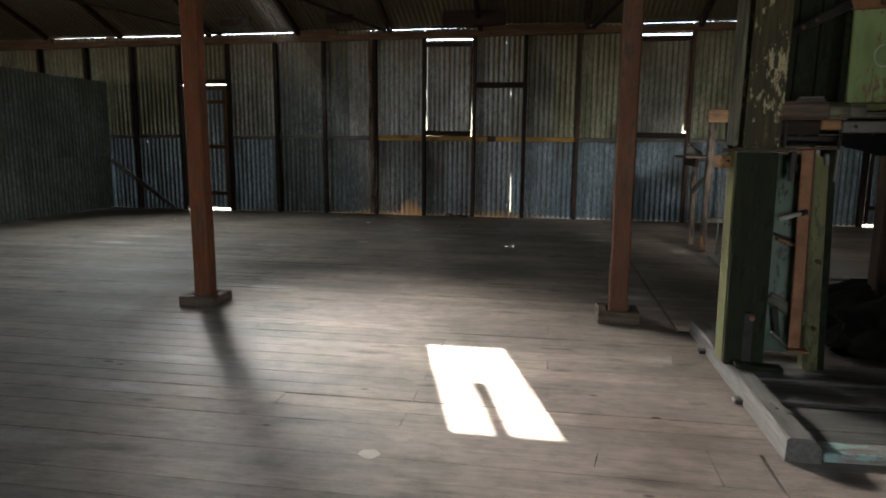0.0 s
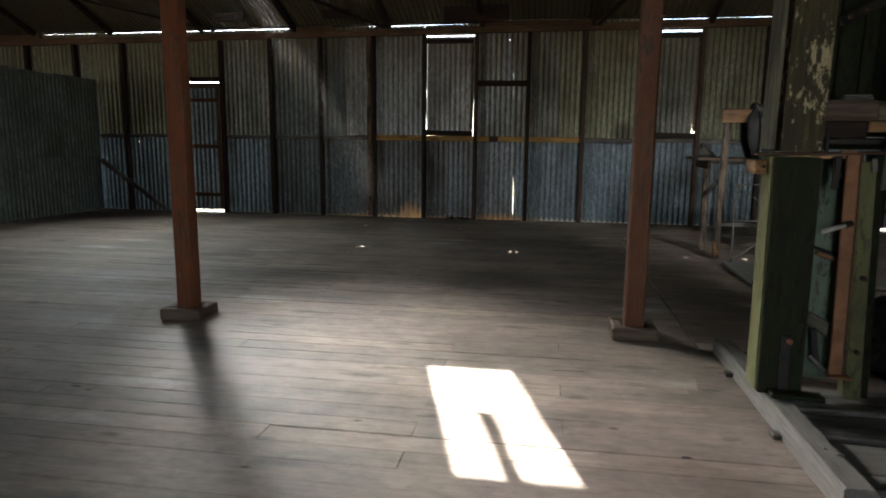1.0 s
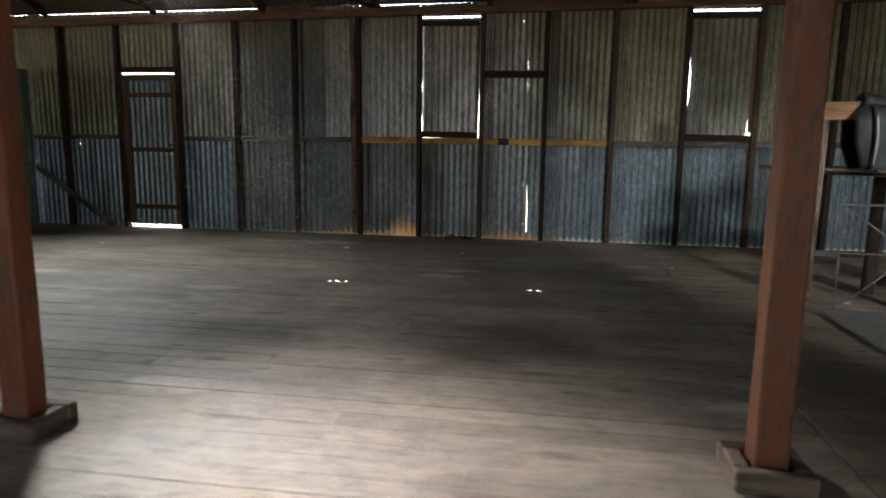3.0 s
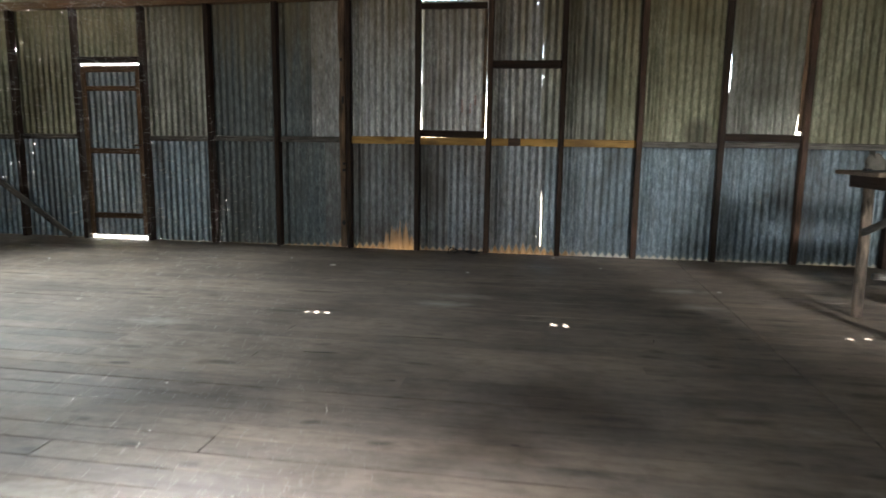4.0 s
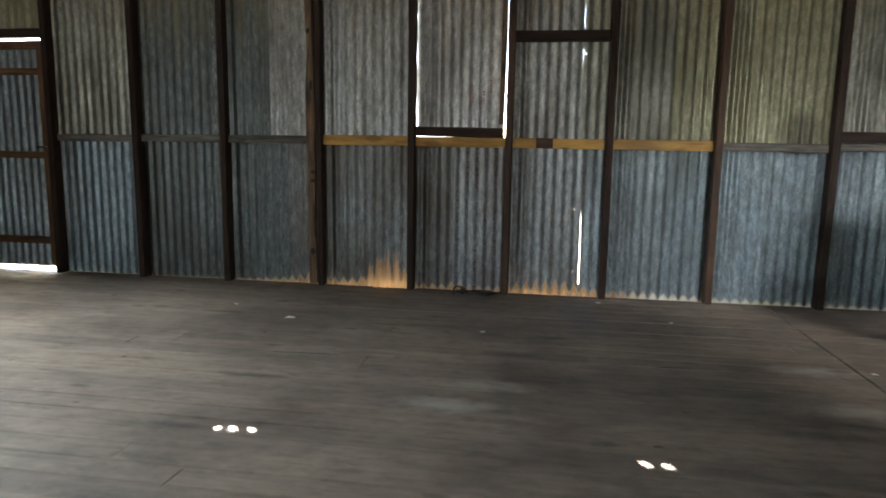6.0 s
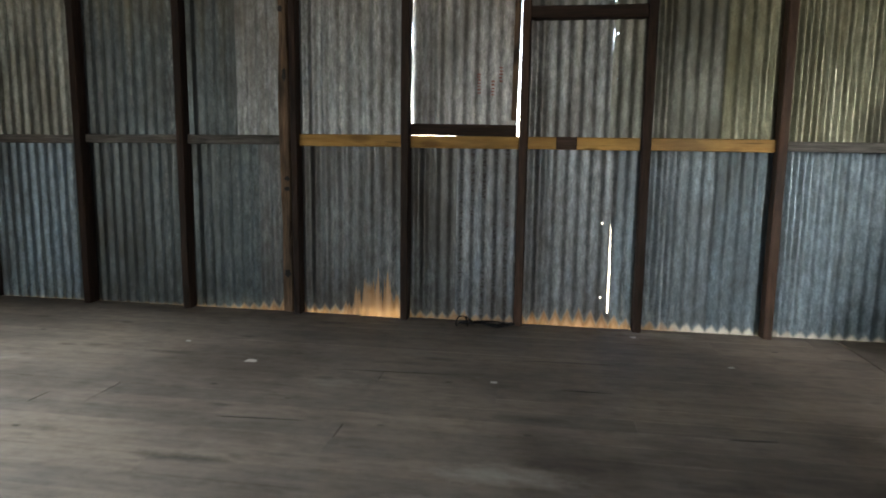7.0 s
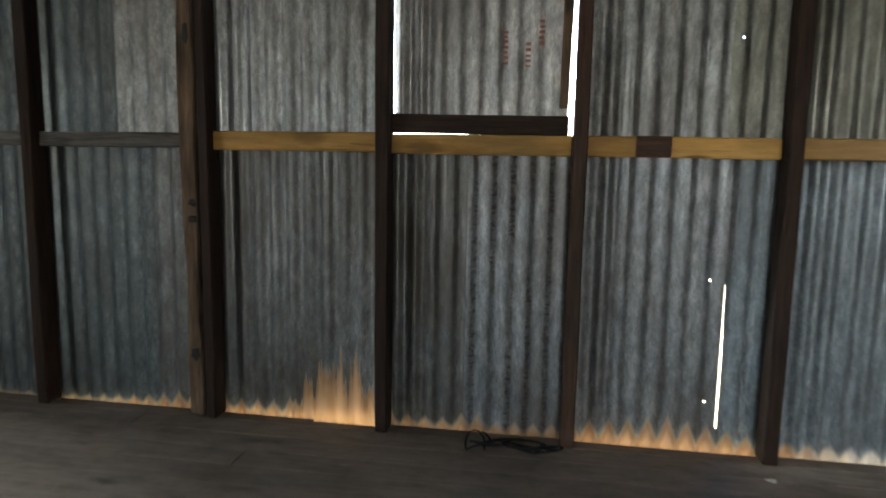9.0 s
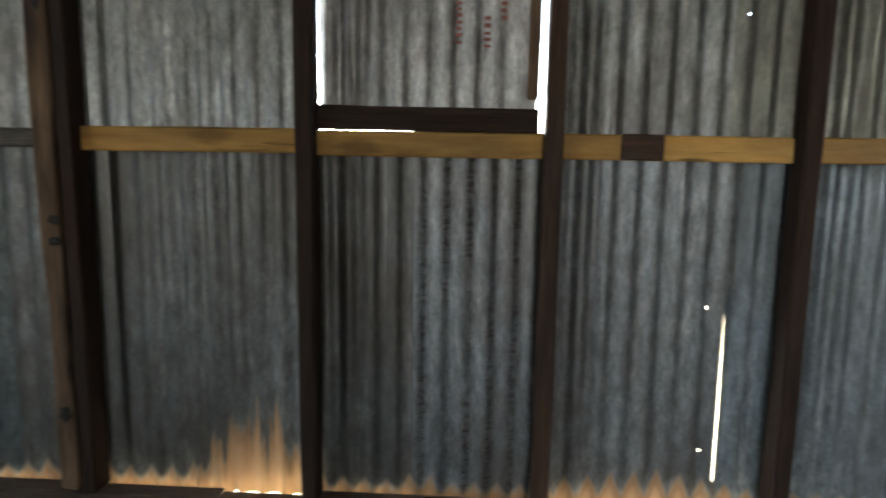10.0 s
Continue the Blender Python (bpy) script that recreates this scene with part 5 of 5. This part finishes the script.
beam("rail", (2.54, 7.20, 0.62), (2.86, 7.20, 0.62), 0.03, 0.05, M_BENCH, bench, rough=0.002)
bench.location.x -= 0.055
bm = box_bm((0.10, 0.09, 0.13), 0.006)
ob = part("tin", bm, M_RAG, None)
ob.location = (2.33, 7.55, 1.088)
tagged(ob, "small black tin on the shelf", "tin")

# things on the shelf
boot = empty("work_boot", (1.73, 7.58, 1.0235), "old dusty leather boot lying on the shelf", "boot")
secs = []
for i in range(12):
    u = i / 11
    high = ease([(0.0, 0.055), (0.18, 0.100), (0.42, 0.108), (0.62, 0.066), (0.85, 0.045), (1.0, 0.012)], u)
    half = ease([(0.0, 0.022), (0.25, 0.034), (0.6, 0.036), (0.85, 0.042), (1.0, 0.014)], u)
    secs.append([(-0.085 + 0.18 * u + 0.006 * math.sin(7 * j), -half * math.cos(math.pi * j / 12) * (1.0 - 0.25 * math.sin(math.pi * j / 12)),
                  0.010 + (high + 0.016 * noise.noise((u * 9, j * 0.8, 4.0)) * math.sin(math.pi * j / 12)) * math.sin(math.pi * j / 12) ** 0.7) for j in range(13)])
loft("upper", secs, M_BOOT, boot, "cracked dusty leather upper", 0.003)
beam("sole", (1.645, 7.58, 1.028), (1.825, 7.58, 1.028), 0.072, 0.009, M_LEATHER, boot, bevel=0.003)
beam("heel", (1.645, 7.58, 1.034), (1.69, 7.58, 1.034), 0.062, 0.018, M_LEATHER, boot, bevel=0.003)
beam("shaft_tongue", (1.688, 7.575, 1.10), (1.672, 7.57, 1.155), 0.045, 0.006, M_BOOT, boot, bevel=0.002, rough=0.004)
heap("folded_cloth", (2.665, 7.42, 1.064), 0.17, 0.10, 0.10, M_BOOT, 5.0, "dusty grey cloth bundle on the bench", "cloth")


# ---------- platform scale ----------
scale = empty("platform_scale", (2.45, 6.5, 0), "grey cast-iron platform scale with a star-braced guard", "scale")
beam("platform", (1.785, 6.39, 0.035), (3.0, 6.39, 0.035), 0.90, 0.03, M_PLATFORM, scale, "flat grey steel platform", bevel=0.006)
beam("platform_base", (1.82, 6.39, 0.010), (2.96, 6.39, 0.010), 0.78, 0.02, M_STEEL, scale)
for x in (1.880, 2.342, 2.81):
    guard = tube("guard_post", (x, 6.90, 0.0), (x - 0.005, 6.90, 0.78), 0.0075 if x != 2.342 else 0.014, M_GREYIRON, scale)
    tube("post_foot", (x, 6.90, 0.0), (x, 6.90, 0.05), 0.016, M_GREYIRON, guard)
tube("guard_rail", (1.880, 6.90, 0.785), (2.81, 6.90, 0.785), 0.0085, M_GREYIRON, scale)
tube("guard_rail", (1.880, 6.90, 0.445), (2.81, 6.90, 0.445), 0.007, M_GREYIRON, scale)
for dx, dz in ((-0.46, 0.335), (-0.45, -0.40), (0.46, 0.335), (0.45, -0.40)):
    tube("brace_rod", (2.342, 6.90, 0.445), (2.342 + dx, 6.90, 0.445 + dz), 0.0055, M_GREYIRON, scale)
bm = bmesh.new()
pts = []
for i in range(16):
    a = 2 * math.pi * i / 16
    r = 0.062 if i % 2 == 0 else 0.04
    pts.append((r * math.cos(a), r * math.sin(a)))
va = [bm.verts.new((x, -0.012, z)) for x, z in pts]
vb = [bm.verts.new((x, 0.012, z)) for x, z in pts]
bm.faces.new(va), bm.faces.new(vb)
for i in range(16):
    bm.faces.new((va[i], va[(i + 1) % 16], vb[(i + 1) % 16], vb[i]))
ob = part("star_hub", bm, M_GREYIRON, scale)
ob.matrix_basis = scale.matrix_world.inverted() @ Matrix.Translation((2.342, 6.885, 0.445))


# ---------- coil of wire on the floor by the wall ----------
cu = bpy.data.curves.new("wire_tangle", "CURVE")
cu.dimensions, cu.bevel_depth, cu.bevel_resolution = "3D", 0.0045, 2
for k, (cx, cy, rx, ry, turns) in enumerate(((-1.34, 9.90, 0.05, 0.06, 1.4), (-1.21, 9.93, 0.16, 0.035, 2.2), (-1.13, 9.92, 0.12, 0.02, 1.5))):
    sp = cu.splines.new("POLY")
    n = 40
    sp.points.add(n - 1)
    for i in range(n):
        a = 2 * math.pi * turns * i / n
        sp.points[i].co = (cx + rx * math.cos(a) * (1 - 0.2 * i / n) + 0.06 * i / n, cy + ry * math.sin(a), 0.006 + (0.05 if k == 0 else 0.025) * abs(math.sin(a * 0.9 + k)), 1)
cu.materials.append(M_LEATHER)
wire = new("wire_tangle", cu)
tagged(wire, "tangle of black wire on the floorboards", "wire")

# ---------- floor ----------
floor = empty("floor", (0, 0, 0), "worn grey timber floorboards", "floor", kind="structure")
bm = bmesh.new()
bmesh.ops.create_cube(bm, size=1)
bmesh.ops.scale(bm, vec=(EAST - WEST, 9.95 - SOUTH, 0.05), verts=bm.verts)
ob = part("subfloor", bm, M_DARK, floor)
ob.location = ((EAST + WEST) / 2, (9.95 + SOUTH) / 2, -0.062)

BOARD = 0.134
SEAM_X = 0.99


def board_mesh(length, wide=BOARD - 0.001, thick=0.032, b=0.0008):
    prof = [(-wide / 2, -thick), (-wide / 2, -b), (-wide / 2 + b, 0), (wide / 2 - b, 0), (wide / 2, -b), (wide / 2, -thick)]
    vs = [(x, y, z) for x in (-length / 2, length / 2) for y, z in prof]
    fs = [(i, i + 1, i + 7, i + 6) for i in range(5)] + [(0, 1, 2, 3, 4, 5), (11, 10, 9, 8, 7, 6)]
    return vs, fs


BOARD_MESHES = {}


def board_data(length, slack):
    key = (round(length, 1), slack)
    if key not in BOARD_MESHES:
        v, f = board_mesh(key[0] - (0.002 if slack < 0.002 else 0.006), BOARD - slack, b=0.0004 + 0.3 * slack)
        me = bpy.data.meshes.new("floorboard")
        me.from_pydata(v, [], f)
        me.update()
        me.materials.append(M_BOARD)
        BOARD_MESHES[key] = me
    return BOARD_MESHES[key]


rng = random.Random(11)
rest_v, rest_f = [], []
rows = int((9.999 - SOUTH) / BOARD)
for r in range(rows):
    y = SOUTH + BOARD * (r + 0.5)
    # the seam of two runs of boards starts behind the press
    for xa, xb in (((WEST, SEAM_X), (SEAM_X + 0.014, EAST)) if y > 4.1 or y < 2.44 else ((WEST, EAST),)):
        x = xa if xa > WEST else xa - rng.choice((0.0, 0.6, 1.2, 1.8, 2.4))
        shift = 0.0 if xa == WEST else 0.05
        while x < xb - 0.05:
            length = rng.choice((2.4, 3.0, 3.6, 4.2, 4.8))
            end = min(x + length, xb)
            length = round(end - x, 1) if end - x > 0.15 else end - x
            near = 1.2 < y and (-7.0 < (x + end) / 2 < SEAM_X if xa == WEST else (y > 3.8 and x < 2.0))
            m = Matrix.Translation(((x + end) / 2, y + shift, rng.uniform(-0.0007, 0.0007))) @ Matrix.Rotation(radians(rng.uniform(-.14, .14)), 4, "X")
            if near and length > 0.2:
                ob = new("floorboard", board_data(length, rng.choice((0.0006, 0.001, 0.0016, 0.002, 0.003, 0.006))))
                ob.parent = floor
                ob.matrix_basis = m
            else:
                v, f = board_mesh(max(0.02, end - x - 0.002))
                k = len(rest_v)
                rest_v += [tuple(m @ Vector(p)) for p in v]
                rest_f += [tuple(k + i for i in q) for q in f]
            x = end
# narrow ripped boards close the floor against the wall, with a gap where they have shrunk
EDGE_Y = SOUTH + BOARD * rows
for x0, x1, reach in ((WEST, -4.91, 10.084), (-4.91, -3.3, 10.078), (-3.3, -2.52, 10.074), (-2.52, -2.05, 10.066), (-2.05, -1.74, 10.046), (-1.74, -0.97, 10.080), (-0.97, -0.2, 10.064), (-0.2, 0.99, 10.078), (0.99, 2.9, 10.080), (2.9, EAST, 10.080)):
    wide = reach - EDGE_Y - 0.001
    v, f = board_mesh(x1 - x0 - 0.004, wide, b=0.001)
    ob = mesh_object("edge_board", v, f, M_BOARD, floor)
    ob.matrix_basis = Matrix.Translation(((x0 + x1) / 2, EDGE_Y + 0.001 + wide / 2, 0))
ob = mesh_object("floorboards", rest_v, rest_f, M_BOARD, floor)
tagged(ob, kind="stuff")

# ---------- small white flecks and a wool tuft on the floor ---
rng = random.Random(21)
for x, y, w, mat, label, cat in ((-1.026, 8.860, 0.022, M_WHITE_FLECK, "small white fleck on the floorboards", "paper scrap"), (0.200, 9.343, 0.018, M_WHITE_FLECK, "small white fleck on the floorboards", "paper scrap"),
                                 (1.07, 8.49, 0.02, M_WHITE_FLECK, "small white fleck on the floorboards", "paper scrap"), (-2.333, 8.938, 0.032, M_WHITE_FLECK, "tuft of dirty white wool on the floor", "wool tuft"),
                                 (-0.246, 9.852, 0.02, M_WHITE_FLECK, "small white fleck on the floorboards", "paper scrap"), (-5.13, 8.66, 0.02, M_WHITE_FLECK, "small white fleck on the floorboards", "paper scrap"),
                                 (-2.86, 9.22, 0.018, M_WHITE_FLECK, "small white fleck on the floorboards", "paper scrap")):
    bm = bmesh.new()
    n = 9
    ring = [bm.verts.new((w * rng.uniform(0.6, 1.3) * math.cos(2 * math.pi * i / n), 0.6 * w * rng.uniform(0.6, 1.3) * math.sin(2 * math.pi * i / n), rng.uniform(0.001, 0.25 * w))) for i in range(n)]
    top = bm.verts.new((0, 0, 0.35 * w))
    for i in range(n):
        bm.faces.new((ring[i], ring[(i + 1) % n], top))
    ret = bmesh.ops.extrude_face_region(bm, geom=list(bm.faces))
    for v in ret["geom"]:
        if isinstance(v, bmesh.types.BMVert):
            v.co.z += 0.0015
    ob = part(cat.replace(" ", "_"), bm, mat, None)
    ob.location = (x, y, 0.002)
    tagged(ob, label, cat)



def flat_patch(name, x, y, half_x, half_y, mat, parent, seed, high=0.0011, turn=0.0):
    """A low irregular lens of something on the boards."""
    n = 14
    pts = []
    for i in range(n):
        a = 2 * math.pi * i / n
        k = 1 + 0.45 * noise.noise((math.cos(a) * 1.7, math.sin(a) * 1.7, seed))
        pts.append((half_x * k * math.cos(a), half_y * k * math.sin(a)))
    verts = [(px, py, 0.0) for px, py in pts] + [(0.7 * px, 0.7 * py, high) for px, py in pts] + [(0, 0, high)]
    faces = [(i, (i + 1) % n, n + (i + 1) % n, n + i) for i in range(n)] + [(n + i, n + (i + 1) % n, 2 * n) for i in range(n)]
    ob = mesh_object(name, verts, faces, mat, parent)
    ob.matrix_basis = Matrix.Translation((x, y, 0.0009)) @ Matrix.Rotation(radians(turn), 4, "Z")
    return ob


# splits and worn-out edges of boards, and a pale dried stain
for k, (x, y, hx, hy, turn) in enumerate(((-1.90, 6.84, 0.075, 0.006, 86), (-3.04, 8.28, 0.07, 0.006, 88), (-1.975, 8.24, 0.22, 0.007, 4), (-1.02, 6.79, 0.25, 0.006, 1), (-1.55, 6.40, 0.11, 0.009, 3),
                                          (-1.894, 6.30, 0.05, 0.005, 88), (0.04, 8.40, 0.11, 0.008, 4), (0.33, 7.0, 0.045, 0.005, 80), (-0.68, 9.262, 0.28, 0.006, 2), (-1.56, 8.93, 0.33, 0.005, 3),
                                          (-0.59, 8.83, 0.13, 0.009, 1), (-2.08, 2.995, 0.035, 0.012, 0), (-1.99, 2.965, 0.02, 0.008, 0), (0.656, 2.769, 0.022, 0.012, 0), (0.25, 3.64, 0.10, 0.006, 2), (0.38, 2.35, 0.065, 0.005, 80),
                                          (-3.6, 6.1, 0.16, 0.010, 2), (-3.2, 7.4, 0.09, 0.012, 6), (-2.7, 6.7, 0.05, 0.010, 70), (-4.1, 7.9, 0.12, 0.008, 3))):
    flat_patch("split", x, y, hx, 0.0025 if turn > 60 else 0.7 * hy, M_DARK, floor, k * 1.7, turn=turn)
flat_patch("stain", -0.461, 2.245, 0.045, 0.034, M_STAIN, floor, 3.3, turn=-20)

# ---------- dust floating in the sunbeam ----------
rng = random.Random(5)
dust_v, dust_f = [], []
for i in range(46000):
    h = 0.3 + 3.8 * rng.random() ** 0.65
    fy = rng.uniform(2.5, 3.55)
    fx = rng.uniform(-0.17, -0.01) if rng.random() < 0.84 else rng.uniform(-0.42, -0.27)
    fx += 0.23 * (3.55 - fy)
    c = Vector((fx + K.x * h, fy + K.y * h, h))
    r = rng.choice((0.0004, 0.0005, 0.0006, 0.0007)) if i % 320 else rng.uniform(0.0008, 0.0012)
    q = Euler((rng.uniform(0, 6), rng.uniform(0, 6), rng.uniform(0, 6))).to_matrix()
    k = len(dust_v)
    dust_v += [tuple(c + q @ (Vector(p) * r)) for p in ((1, 1, 1), (-1, -1, 1), (-1, 1, -1), (1, -1, -1))]
    dust_f += [(k, k + 1, k + 2), (k, k + 3, k + 1), (k, k + 2, k + 3), (k + 1, k + 3, k + 2)]
tagged(mesh_object("dust", dust_v, dust_f, M_PALE), "fine pale dust floating in the sunlight", "dust", kind="stuff")
